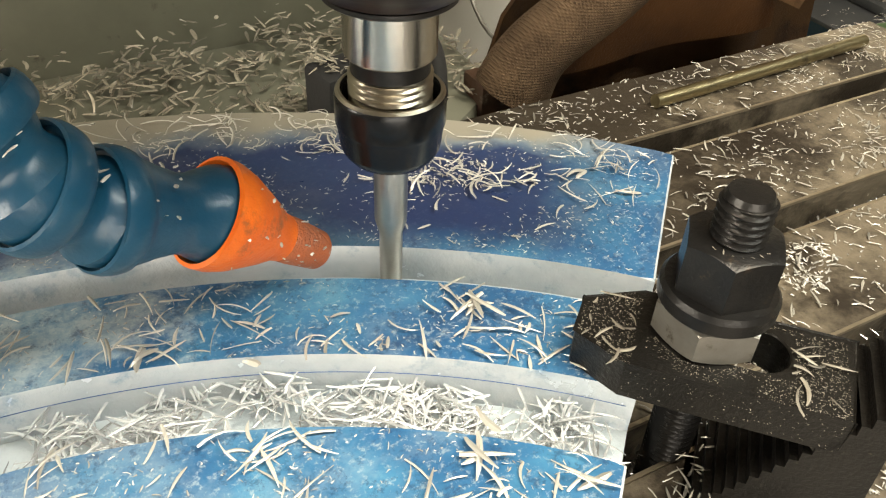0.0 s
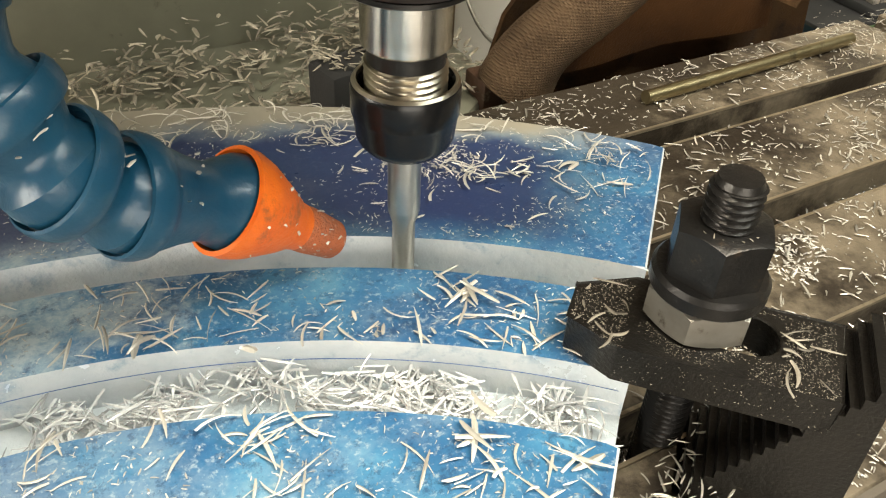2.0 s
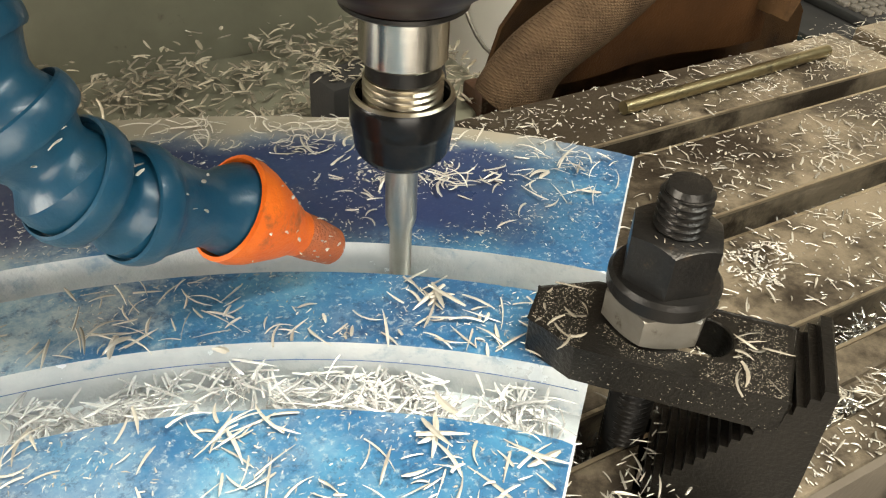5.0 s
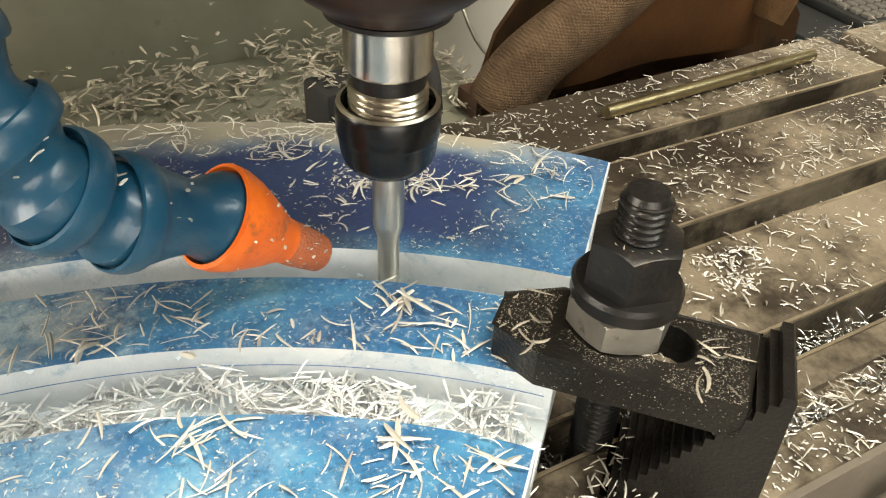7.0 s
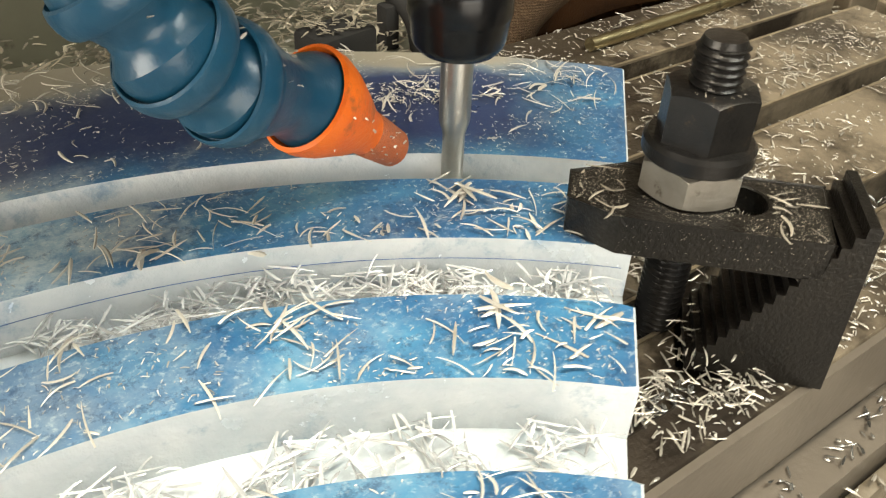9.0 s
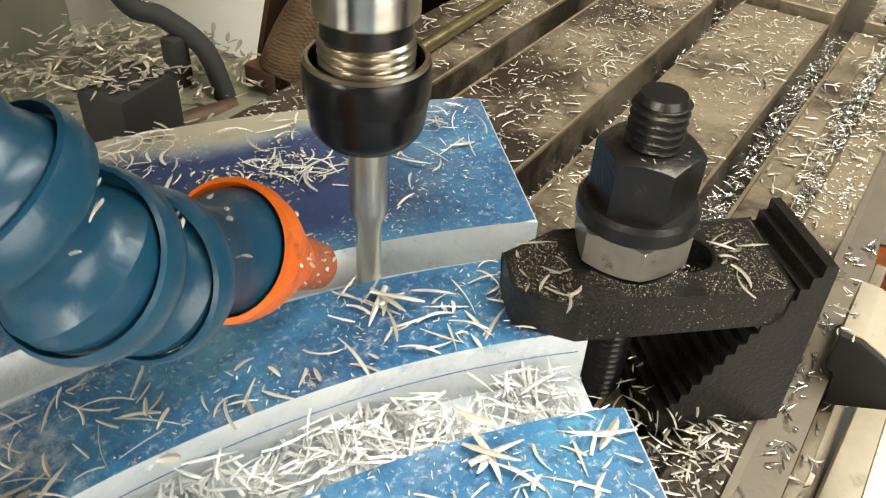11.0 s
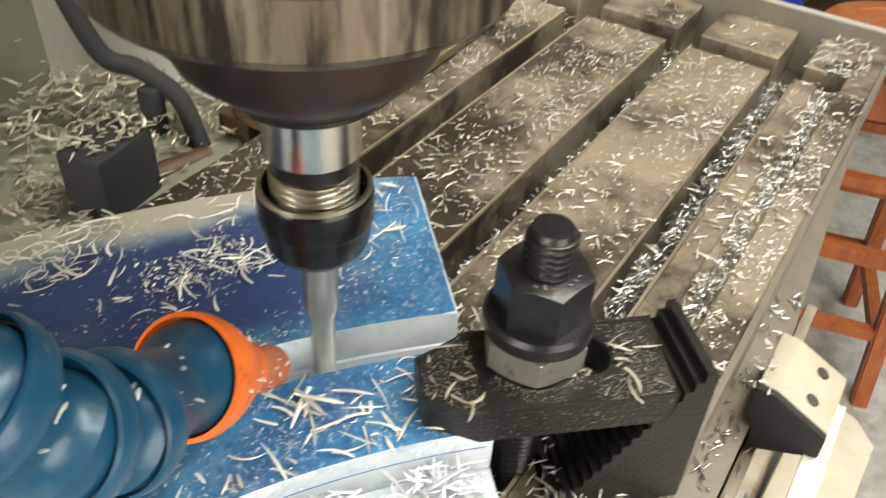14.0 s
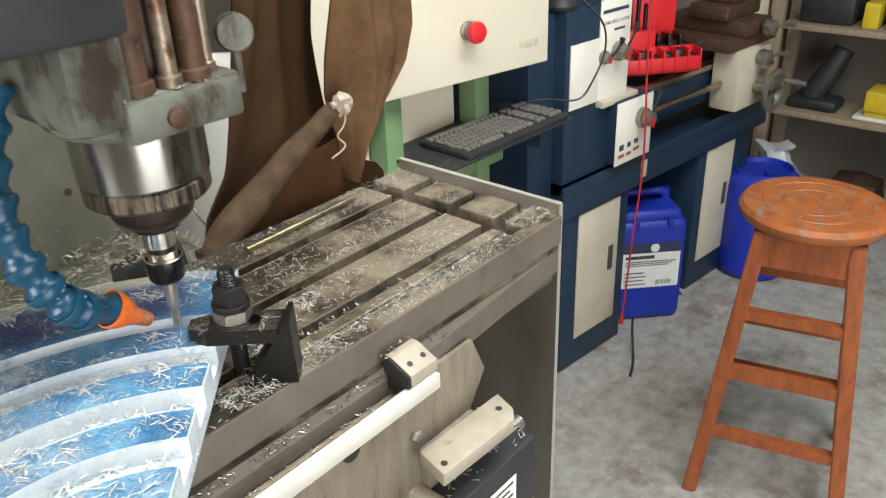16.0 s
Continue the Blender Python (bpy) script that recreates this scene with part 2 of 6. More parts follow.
RIMRUST = surf("stained_steel_rim", (0.24, 0.195, 0.14), (0.11, 0.083, 0.055), 90, rough=0.38, metal=0.7, bump=0.2, stretch=(1, 1, 0.1), dirt=(0.03, 0.022, 0.016), dirt_scale=170, dirt_at=0.46)
TAPER = surf("dark_spindle_nose", (0.06, 0.035, 0.025), (0.03, 0.024, 0.022), 30, rough=0.32, metal=0.7, bump=0.1)
NUTBLACK = surf("collet_nut_black", (0.014, 0.014, 0.015), (0.02, 0.02, 0.02), 30, rough=0.2, metal=0.6, bump=0.05)
HOSEBLUE = surf("blue_coolant_plastic", (0.0035, 0.04, 0.08), (0.007, 0.054, 0.096), 60, rough=0.3, bump=0.2, grain=320, coat=0.1, dirt=(0.014, 0.05, 0.075), dirt_scale=70, dirt_at=0.58)
ORANGE = surf("orange_nozzle_plastic", (0.74, 0.15, 0.012), (0.6, 0.1, 0.01), 80, rough=0.38, bump=0.35, grain=500, dirt=(0.22, 0.075, 0.03), dirt_scale=110, dirt_at=0.56)
ORANGEDULL = surf("swarf_crusted_orange", (0.42, 0.1, 0.03), (0.3, 0.1, 0.05), 200, rough=0.6, bump=0.9, grain=900, dirt=(0.5, 0.42, 0.34), dirt_scale=420, dirt_at=0.6)
CASTING = surf("machine_paint", (0.125, 0.127, 0.102), (0.07, 0.07, 0.054), 30, rough=0.38, bump=0.45, grain=200, dirt=(0.032, 0.02, 0.012), dirt_scale=34, dirt_at=0.5, stretch=(1, 1, 0.55))
COLUMN = surf("column_paint", (0.175, 0.17, 0.125), (0.1, 0.098, 0.07), 9, rough=0.35, bump=0.12, grain=120, dirt=(0.028, 0.02, 0.014), dirt_scale=42, dirt_at=0.64)
RUST = surf("rusty_steel", (0.1, 0.05, 0.028), (0.05, 0.03, 0.02), 60, rough=0.5, metal=0.4, bump=0.4, dirt=(0.22, 0.18, 0.13), dirt_scale=60, dirt_at=0.58)
LEATHER = surf("brown_leather", (0.024, 0.0115, 0.0045), (0.05, 0.025, 0.0095), 10, rough=0.85, bump=0.6, grain=900, dirt=(0.014, 0.008, 0.005), dirt_scale=16, dirt_at=0.54)
LEATHERLIGHT = surf("leather_flesh_side", (0.13, 0.072, 0.032), (0.07, 0.037, 0.017), 20, rough=0.9, bump=0.9, grain=800, dirt=(0.035, 0.02, 0.011), dirt_scale=22, dirt_at=0.55)
REDLEATHER = surf("red_brown_leather", (0.065, 0.028, 0.01), (0.035, 0.015, 0.006), 22, rough=0.5, bump=0.5, grain=700, dirt=(0.025, 0.012, 0.006), dirt_scale=26, dirt_at=0.55)
WEAVE = surf("woven_strap", (0.095, 0.06, 0.034), (0.05, 0.031, 0.018), 60, rough=0.9, bump=0.0)


def weave_relief(m, pitch):
    n, l = m.node_tree.nodes, m.node_tree.links
    co, bump = n.new("ShaderNodeTexCoord"), n.new("ShaderNodeBump")
    mul = n.new("ShaderNodeMath")
    mul.operation = "MULTIPLY"
    for k, way in enumerate(("X", "Z")):
        w = n.new("ShaderNodeTexWave")
        w.bands_direction = way
        w.inputs["Scale"].default_value, w.inputs["Distortion"].default_value = pitch, 1.2
        l.new(co.outputs["Object"], w.inputs["Vector"])
        l.new(w.outputs[1], mul.inputs[k])
    l.new(mul.outputs[0], bump.inputs["Height"])
    bump.inputs["Strength"].default_value, bump.inputs["Distance"].default_value = 1.0, 0.0007
    l.new(bump.outputs[0], n["Principled BSDF"].inputs["Normal"])


weave_relief(WEAVE, 230)
for m_ in (LEATHER, LEATHERLIGHT, REDLEATHER, WEAVE):
    m_.node_tree.nodes["Principled BSDF"].inputs["Specular IOR Level"].default_value = 0.15
RAG = surf("dirty_rag", (0.45, 0.38, 0.3), (0.28, 0.22, 0.17), 90, rough=0.9, bump=0.6, grain=500)
BRASS = surf("brass_rod", (0.4, 0.34, 0.2), (0.24, 0.2, 0.11), 50, rough=0.3, metal=1.0, bump=0.15, dirt=(0.1, 0.085, 0.06), dirt_scale=70, dirt_at=0.58)
CREAM = surf("cream_steel_paint", (0.66, 0.6, 0.47), (0.6, 0.54, 0.42), 4, rough=0.5, bump=0.05, grain=200)
LCREAM = surf("lathe_cream_paint", (0.52, 0.46, 0.35), (0.42, 0.37, 0.28), 8, rough=0.45, bump=0.08, dirt=(0.2, 0.15, 0.1), dirt_scale=18, dirt_at=0.6)
PANEL = surf("white_panel", (0.72, 0.68, 0.6), (0.64, 0.6, 0.52), 9, rough=0.4, bump=0.03)
LBLUE = surf("lathe_blue_paint", (0.008, 0.021, 0.044), (0.013, 0.029, 0.054), 10, rough=0.4, bump=0.08, dirt=(0.07, 0.08, 0.09), dirt_scale=20, dirt_at=0.68)
GREENP = surf("green_steel_paint", (0.16, 0.25, 0.12), (0.12, 0.2, 0.09), 12, rough=0.5, bump=0.08, dirt=(0.06, 0.08, 0.04), dirt_scale=18, dirt_at=0.66)
REDP = surf("red_plastic", (0.6, 0.015, 0.02), (0.5, 0.012, 0.018), 12, rough=0.35, bump=0.03)
CANBLUE = surf("blue_hdpe", (0.012, 0.03, 0.34), (0.01, 0.024, 0.27), 10, rough=0.38, bump=0.1, dirt=(0.08, 0.1, 0.3), dirt_scale=30, dirt_at=0.68)
PAPER = surf("paper_label", (0.68, 0.67, 0.64), (0.6, 0.59, 0.55), 20, rough=0.7, bump=0.02)
INK = surf("print_ink", (0.05, 0.05, 0.05), rough=0.7, bump=0)
DYEINK = surf("blue_layout_dye", (0.03, 0.1, 0.3), rough=0.4, bump=0)
NAVYINK = surf("navy_ink", (0.03, 0.04, 0.09), rough=0.6, bump=0)
KEYCAP = surf("dusty_key_plastic", (0.16, 0.145, 0.125), (0.09, 0.082, 0.072), 60, rough=0.6, bump=0.2, dirt=(0.24, 0.2, 0.155), dirt_scale=45, dirt_at=0.53)
BLACKP = surf("black_plastic", (0.016, 0.016, 0.017), (0.03, 0.03, 0.03), 20, rough=0.45, bump=0.1, dirt=(0.09, 0.085, 0.08), dirt_scale=60, dirt_at=0.66)
STOOL = surf("orange_varnished_wood", (0.29, 0.08, 0.02), (0.17, 0.045, 0.014), 14, rough=0.38, bump=0.3, grain=160, stretch=(5, 5, 1), dirt=(0.08, 0.036, 0.02), dirt_scale=30, dirt_at=0.58)
SEATM = surf("worn_varnished_seat", (0.34, 0.1, 0.024), (0.22, 0.062, 0.018), 30, rough=0.36, bump=0.5, grain=150, dirt=(0.2, 0.15, 0.1), dirt_scale=38, dirt_at=0.53)
CONCRETE = surf("concrete_floor", (0.36, 0.34, 0.31), (0.22, 0.2, 0.178), 26.0, rough=0.42, bump=0.6, grain=90, dirt=(0.16, 0.125, 0.098), dirt_scale=5, dirt_at=0.53, rough2=0.75)
WALL = surf("workshop_wall", (0.19, 0.17, 0.14), (0.15, 0.132, 0.106), 3, rough=0.85, bump=0.2, grain=90, dirt=(0.15, 0.13, 0.1), dirt_scale=2.5, dirt_at=0.62)
PINE = surf("pale_timber", (0.33, 0.26, 0.175), (0.25, 0.19, 0.125), 8, rough=0.6, bump=0.2, stretch=(8, 8, 1))
WHITEP = surf("white_plastic", (0.78, 0.76, 0.7), (0.7, 0.68, 0.62), 8, rough=0.4, bump=0.03)
ALU = surf("cream_cast_bracket", (0.35, 0.305, 0.235), (0.27, 0.235, 0.175), 40, rough=0.45, bump=0.3, grain=400, dirt=(0.17, 0.13, 0.09), dirt_scale=60, dirt_at=0.6)
WHITEBAR = surf("white_rail", (0.6, 0.57, 0.5), (0.52, 0.49, 0.43), 20, rough=0.4, bump=0.05, dirt=(0.34, 0.3, 0.24), dirt_scale=50, dirt_at=0.64)
SADDLE = surf("saddle_iron", (0.25, 0.21, 0.155), (0.17, 0.14, 0.1), 30, rough=0.45, metal=0.3, bump=0.3, stretch=(3, 1, 0.6), dirt=(0.085, 0.06, 0.04), dirt_scale=30, dirt_at=0.6)
ENDPL = surf("end_plate_steel", (0.2, 0.178, 0.145), (0.14, 0.12, 0.095), 10, rough=0.45, metal=0.3, bump=0.12, stretch=(1, 1, 0.5))
EDGEST = surf("bare_plate_edge", (0.5, 0.48, 0.42), rough=0.4, metal=0.6, bump=0.1)
YELLOW = surf("yellow_plastic", (0.7, 0.5, 0.02), rough=0.5, bump=0.05)
CABGREY = surf("grey_green_cabinet_paint", (0.24, 0.26, 0.2), (0.2, 0.22, 0.17), 8, rough=0.5, bump=0.05)
PLASTICBAG = surf("crumpled_plastic_bag", (0.55, 0.55, 0.54), (0.4, 0.4, 0.42), 12, rough=0.35, bump=0.6, grain=60)
WORNEDGE = surf("worn_bright_iron", (0.4, 0.33, 0.23), (0.26, 0.21, 0.145), 90, rough=0.3, metal=0.7, bump=0.1, dirt=(0.09, 0.07, 0.045), dirt_scale=60, dirt_at=0.56)
GLITTER = surf("silvery_swarf", (0.3, 0.295, 0.275), (0.17, 0.17, 0.16), 90, rough=0.2, metal=0.7, bump=0.0, vary=0.55)
STRAPDUST = surf("oily_swarf_dust", (0.3, 0.27, 0.22), (0.15, 0.13, 0.1), 90, rough=0.45, metal=0.2, bump=0.0, vary=0.6)
# cable rubber; also blackens the recess block and the bracket's left side
OXDARK = surf("black_shade_and_rubber", (0.009, 0.0085, 0.008), (0.016, 0.014, 0.012), 40, rough=0.7, bump=0.3, grain=400, dirt=(0.05, 0.042, 0.032), dirt_scale=120, dirt_at=0.68)
# a darker copy of the swarf colour, for the ledge
LEDGECHIP = surf("dull_swarf", (0.33, 0.295, 0.23), (0.19, 0.165, 0.125), 90, rough=0.3, metal=0.35, bump=0.0, vary=0.5)
REDWIRE = surf("red_cable", (0.45, 0.02, 0.02), rough=0.45, bump=0)


# ---- building helpers ----
ROOT = {}


def put(ob, bm, material, origin):
    me = bpy.data.meshes.new(ob)
    bmesh.ops.translate(bm, vec=-Vector(origin), verts=bm.verts)
    bmesh.ops.recalc_face_normals(bm, faces=bm.faces)
    bm.to_mesh(me)
    bm.free()
    for m in material if isinstance(material, (list, tuple)) else [material]:
        me.materials.append(m)
    return me


def smooth(me, degrees=35):
    me.shade_smooth()
    me.set_sharp_from_angle(angle=radians(degrees))


def thing(name, origin, label, category, group="", kind=""):
    ob = new(name)
    ob.location = origin
    ob.empty_display_size = 0.02
    ROOT[ob.name] = Vector(origin)
    return tagged(ob, label, category, group, kind)


def part(name, bm, material, parent, label=""):
    origin = ROOT[parent.name]
    ob = new(name, put(name, bm, material, origin))
    smooth(ob.data)
    ob.parent = parent
    ROOT[ob.name] = origin
    return tagged(ob, label)


def solo(name, bm, material, origin, label, category, group="", kind=""):
    ob = new(name, put(name, bm, material, origin))
    smooth(ob.data)
    ob.location = origin
    ROOT[ob.name] = Vector(origin)
    return tagged(ob, label, category, group, kind)


def merge(bm, other):
    me = bpy.data.meshes.new("tmp")
    other.to_mesh(me)
    other.free()
    bm.from_mesh(me)
    bpy.data.meshes.remove(me)
    return bm


def box(x0, x1, y0, y1, z0, z1, bevel=0.0, turn=None, about=None, seg=2):
    bm = bmesh.new()
    bmesh.ops.create_cube(bm, size=1)
    bmesh.ops.scale(bm, vec=(x1 - x0, y1 - y0, z1 - z0), verts=bm.verts)
    bmesh.ops.translate(bm, vec=((x0 + x1) / 2, (y0 + y1) / 2, (z0 + z1) / 2), verts=bm.verts)
    if bevel:
        bmesh.ops.bevel(bm, geom=bm.edges[:], offset=bevel, segments=seg, affect="EDGES", profile=0.5)
    if turn:
        c = Vector(about or ((x0 + x1) / 2, (y0 + y1) / 2, (z0 + z1) / 2))
        m = Matrix.Translation(c) @ Euler([radians(a) for a in turn]).to_matrix().to_4x4() @ Matrix.Translation(-c)
        bmesh.ops.transform(bm, matrix=m, verts=bm.verts)
    return bm


def boxes(*specs, bevel=0.0):
    bm = bmesh.new()
    for s in specs:
        merge(bm, box(*s, bevel=bevel))
    return bm


def revolve(profile, centre=(0, 0, 0), seg=40, axis=None, closed=False):
    """A turned body from (radius, height) pairs; axis: a direction other than z."""
    bm = bmesh.new()
    rings = []
    for r, z in profile:
        if r < 1e-6:
            rings.append([bm.verts.new((0, 0, z))])
        else:
            rings.append([bm.verts.new((r * math.cos(2 * math.pi * i / seg), r * math.sin(2 * math.pi * i / seg), z)) for i in range(seg)])
    for a, b in zip(rings, rings[1:] + (rings[:1] if closed else [])):
        for i in range(seg):
            j = (i + 1) % seg
            if len(a) == 1 and len(b) > 1:
                bm.faces.new((a[0], b[i], b[j]))
            elif len(b) == 1 and len(a) > 1:
                bm.faces.new((a[i], a[j], b[0]))
            elif len(a) > 1:
                bm.faces.new((a[i], a[j], b[j], b[i]))
    if not closed:
        for ring, up in ((rings[0], False), (rings[-1], True)):
            if len(ring) > 1:
                bm.faces.new(ring if up else ring[::-1])
    m = Matrix.Translation(centre)
    if axis is not None:
        m = m @ Vector(axis).to_track_quat("Z", "Y").to_matrix().to_4x4()
    bmesh.ops.transform(bm, matrix=m, verts=bm.verts)
    return bm


def prism(poly, z0, z1, bevel=0.0):
    bm = bmesh.new()
    lo = [bm.verts.new((x, y, z0)) for x, y in poly]
    hi = [bm.verts.new((x, y, z1)) for x, y in poly]
    bm.faces.new(lo[::-1])
    bm.faces.new(hi)
    for i in range(len(poly)):
        j = (i + 1) % len(poly)
        bm.faces.new((lo[i], lo[j], hi[j], hi[i]))
    if bevel:
        bmesh.ops.bevel(bm, geom=bm.edges[:], offset=bevel, segments=2, affect="EDGES", profile=0.5)
    return bm


def tube(points, radius, seg=12, steps=8):
    """A round bar along a smooth line through the points."""
    pts = [Vector(p) for p in points]
    line = []
    for i in range(len(pts) - 1):
        p0, p1, p2, p3 = pts[max(i - 1, 0)], pts[i], pts[i + 1], pts[min(i + 2, len(pts) - 1)]
        for k in range(steps):
            t = k / steps
            line.append(0.5 * ((2 * p1) + (p2 - p0) * t + (2 * p0 - 5 * p1 + 4 * p2 - p3) * t * t + (3 * p1 - p0 - 3 * p2 + p3) * t ** 3))
    line.append(pts[-1])
    bm = bmesh.new()
    rings = []
    side = None
    for i, p in enumerate(line):
        d = (line[min(i + 1, len(line) - 1)] - line[max(i - 1, 0)]).normalized()
        side = (side - d * side.dot(d)).normalized() if side else d.orthogonal().normalized()
        up = d.cross(side)
        r = radius(i / (len(line) - 1)) if callable(radius) else radius
        rings.append([bm.verts.new(p + r * (side * math.cos(a) + up * math.sin(a))) for a in (2 * math.pi * k / seg for k in range(seg))])
    for a, b in zip(rings, rings[1:]):
        for k in range(seg):
            bm.faces.new((a[k], a[(k + 1) % seg], b[(k + 1) % seg], b[k]))
    bm.faces.new(rings[0][::-1])
    bm.faces.new(rings[-1])
    return bm


def arc_strip(r0, r1, z0, z1, a0, a1, centre, n=64, bevel=0.0, spread=0.0):
    """A ring sector; its top face takes the second material; spread: how far its outer radius grows over 60 degrees."""
    bm = bmesh.new()
    cols = []
    for i in range(n + 1):
        a = radians(a0 + (a1 - a0) * i / n)
        c, s = math.cos(a), math.sin(a)
        grow = spread * min(1.0, (a - radians(a0)) / radians(60)) if spread else 0.0
        cols.append([bm.verts.new((centre[0] + r * c, centre[1] + r * s, z)) for r, z in ((r0, z0), (r1 + grow, z0), (r1 + grow, z1), (r0, z1))])
    for a, b in zip(cols, cols[1:]):
        for k in range(4):
            f = bm.faces.new((a[k], a[(k + 1) % 4], b[(k + 1) % 4], b[k]))
            f.material_index = 1 if k == 2 else 0
    bm.faces.new(cols[0])
    bm.faces.new(cols[-1][::-1])
    if bevel:
        edges = [e for e in bm.edges if all(abs(v.co.z - z1) < 1e-6 for v in e.verts) and len({f.material_index for f in e.link_faces}) > 1]
        bmesh.ops.bevel(bm, geom=edges, offset=bevel, segments=1, affect="EDGES")
    return bm


def hexagon(r, turn):
    return [(r * math.cos(radians(60 * k + turn)), r * math.sin(radians(60 * k + turn))) for k in range(6)]


def hex_nut(centre, r, z0, z1, turn, low=True):
    """A hexagon with a corner at the angle turn, its corners cut by a cone at the top (and at the foot when low)."""
    bm = bmesh.new()
    n, inner, fall = 72, 0.84 * r, 0.58
    rings = [[], [], [], []]
    for k in range(n):
        a = 2 * math.pi * k / n
        rad = r * math.cos(radians(30)) / math.cos(a % (math.pi / 3) - math.pi / 6)
        drop = (rad - inner) * fall
        c, sn = math.cos(a + radians(turn)), math.sin(a + radians(turn))
        for ring, q, z in zip(rings, (inner if low else rad, rad, rad, inner), (z0, z0 + (drop if low else 0.0002), z1 - drop, z1)):
            ring.append(bm.verts.new((centre[0] + q * c, centre[1] + q * sn, z)))
    for a, b in zip(rings, rings[1:]):
        for k in range(n):
            bm.faces.new((a[k], a[(k + 1) % n], b[(k + 1) % n], b[k]))
    bm.faces.new(rings[0][::-1])
    bm.faces.new(rings[-1])
    return bm


def screw(centre, r, z0, z1, pitch, depth, seg=28):
    """A threaded bar with a true helical ridge."""
    bm = bmesh.new()
    per = 6
    n = int((z1 - z0) / pitch * per)
    rows = []
    for i in range(n + 1):
        ring = []
        for k in range(seg):
            ph = (i / per + k / seg) % 1.0
            rr = r - depth * (1 - abs(2 * ph - 1)) if i < n - 1 else r - depth * 1.2
            a = 2 * math.pi * k / seg
            ring.append(bm.verts.new((centre[0] + rr * math.cos(a), centre[1] + rr * math.sin(a), z0 + (z1 - z0) * i / n)))
        rows.append(ring)
    for a, b in zip(rows, rows[1:]):
        for k in range(seg):
            bm.faces.new((a[k], a[(k + 1) % seg], b[(k + 1) % seg], b[k]))
    bm.faces.new(rows[0][::-1])
    bm.faces.new(rows[-1])
    return bm


def chips(spots, length, width, bend, lift, seed, heads=None):
    """Curled slivers with a triangular section, one at each (x, y, z) of spots, tapered to both ends."""
    rng = np.random.default_rng(seed)
    verts, faces = [], []
    for x, y, z in spots:
        ln = rng.uniform(*length) * (1.0 if rng.random() < 0.75 else 0.55)
        w = rng.uniform(*width)
        head = rng.uniform(0, 2 * math.pi) if heads is None else rng.normal(heads, 0.5)
        cur = rng.normal(0, bend)
        rise = rng.normal(0, lift)
        arch = abs(rng.normal(0, 0.05)) * ln
        slim, blunt = rng.uniform(1.0, 4.0), rng.uniform(0.3, 0.9)
        n = 5
        px, py, base = 0.0, 0.0, len(verts)
        for i in range(n + 1):
            t = i / n
            a = head + cur * (t - 0.5)
            ww = w * (0.25 + 0.75 * min(1.0, slim * t)) * (1.0 if t < 0.9 else blunt) / 2
            cx, cy = x + px - ln / 2 * math.cos(head), y + py - ln / 2 * math.sin(head)
            cz = z + w * 0.2 + max(0.0, rise * (t - 0.5) * ln + abs(rise) * ln * 0.5) + arch * math.sin(math.pi * t)
            sx, sy = -math.sin(a), math.cos(a)
            verts += [(cx + sx * ww, cy + sy * ww, cz), (cx - sx * ww, cy - sy * ww, cz), (cx, cy, cz + w * 0.2)]
            px, py = px + ln / n * math.cos(a), py + ln / n * math.sin(a)
        for i in range(n):
            o = base + 3 * i
            for a, b in ((0, 1), (1, 2), (2, 0)):
                faces.append((o + a, o + b, o + 3 + b, o + 3 + a))
        faces += [(base, base + 2, base + 1), (base + 3 * n, base + 3 * n + 1, base + 3 * n + 2)]
    return verts, faces


def scatter(name, data, material, origin, label, category="swarf"):
    me = bpy.data.meshes.new(name)
    verts, faces = [], []
    for v, f in data:
        o = len(verts)
        verts += v
        faces += [tuple(i + o for i in g) for g in f]
    o = Vector(origin)
    me.from_pydata([(x - o.x, y - o.y, z - o.z) for x, y, z in verts], [], faces)
    me.materials.append(material)
    ob = new(name, me)
    ob.location = origin
    return tagged(ob, label, category, "", "stuff")


MOVERS, SLIDERS = [], []  # what rides on the table, and on the saddle below it

# ---- the room ----
X0, X1, Y0, Y1, TOP = -2.5, 3.0, -2.7, 1.25, 2.7
solo("floor", box(X0, X1, Y0, Y1, -0.1, 0), CONCRETE, (0, 0, 0), "worn grey concrete workshop floor with stains", "floor", kind="structure")
solo("ceiling", box(X0, X1, Y0, Y1, TOP, TOP + 0.1), WALL, (0, 0, TOP), "plain pale workshop ceiling", "ceiling", kind="structure")
solo("wall_back", box(X0, X1, Y1, Y1 + 0.12, 0, TOP), WALL, (0, Y1, 0), "plastered workshop wall behind the machines", "wall", kind="structure")
solo("wall_east", box(X1, X1 + 0.12, Y0, Y1, 0, TOP), WALL, (X1, 0, 0), "dull plastered workshop wall behind the shelves", "wall", kind="structure")
solo("wall_west", boxes((X0 - 0.12, X0, Y0, -0.65, 0, TOP), (X0 - 0.12, X0, 0.85, Y1, 0, TOP), (X0 - 0.12, X0, -0.65, 0.85, 0, 1.15), (X0 - 0.12, X0, -0.65, 0.85, 2.25, TOP)), WALL, (X0, 0, 0), "plastered workshop wall with a window opening", "wall", kind="structure")
solo("wall_front", boxes((X0, -1.75, Y0 - 0.12, Y0, 0, TOP), (0.35, X1, Y0 - 0.12, Y0, 0, TOP), (-1.75, 0.35, Y0 - 0.12, Y0, 2.4, TOP)), WALL, (0, Y0, 0), "plastered workshop wall with an open doorway", "wall", kind="structure")
solo("ground", box(-40, 40, -40, 40, -0.3, -0.11), CONCRETE, (0, 0, -0.2), "grey yard outside the open doorway", "ground", kind="structure")

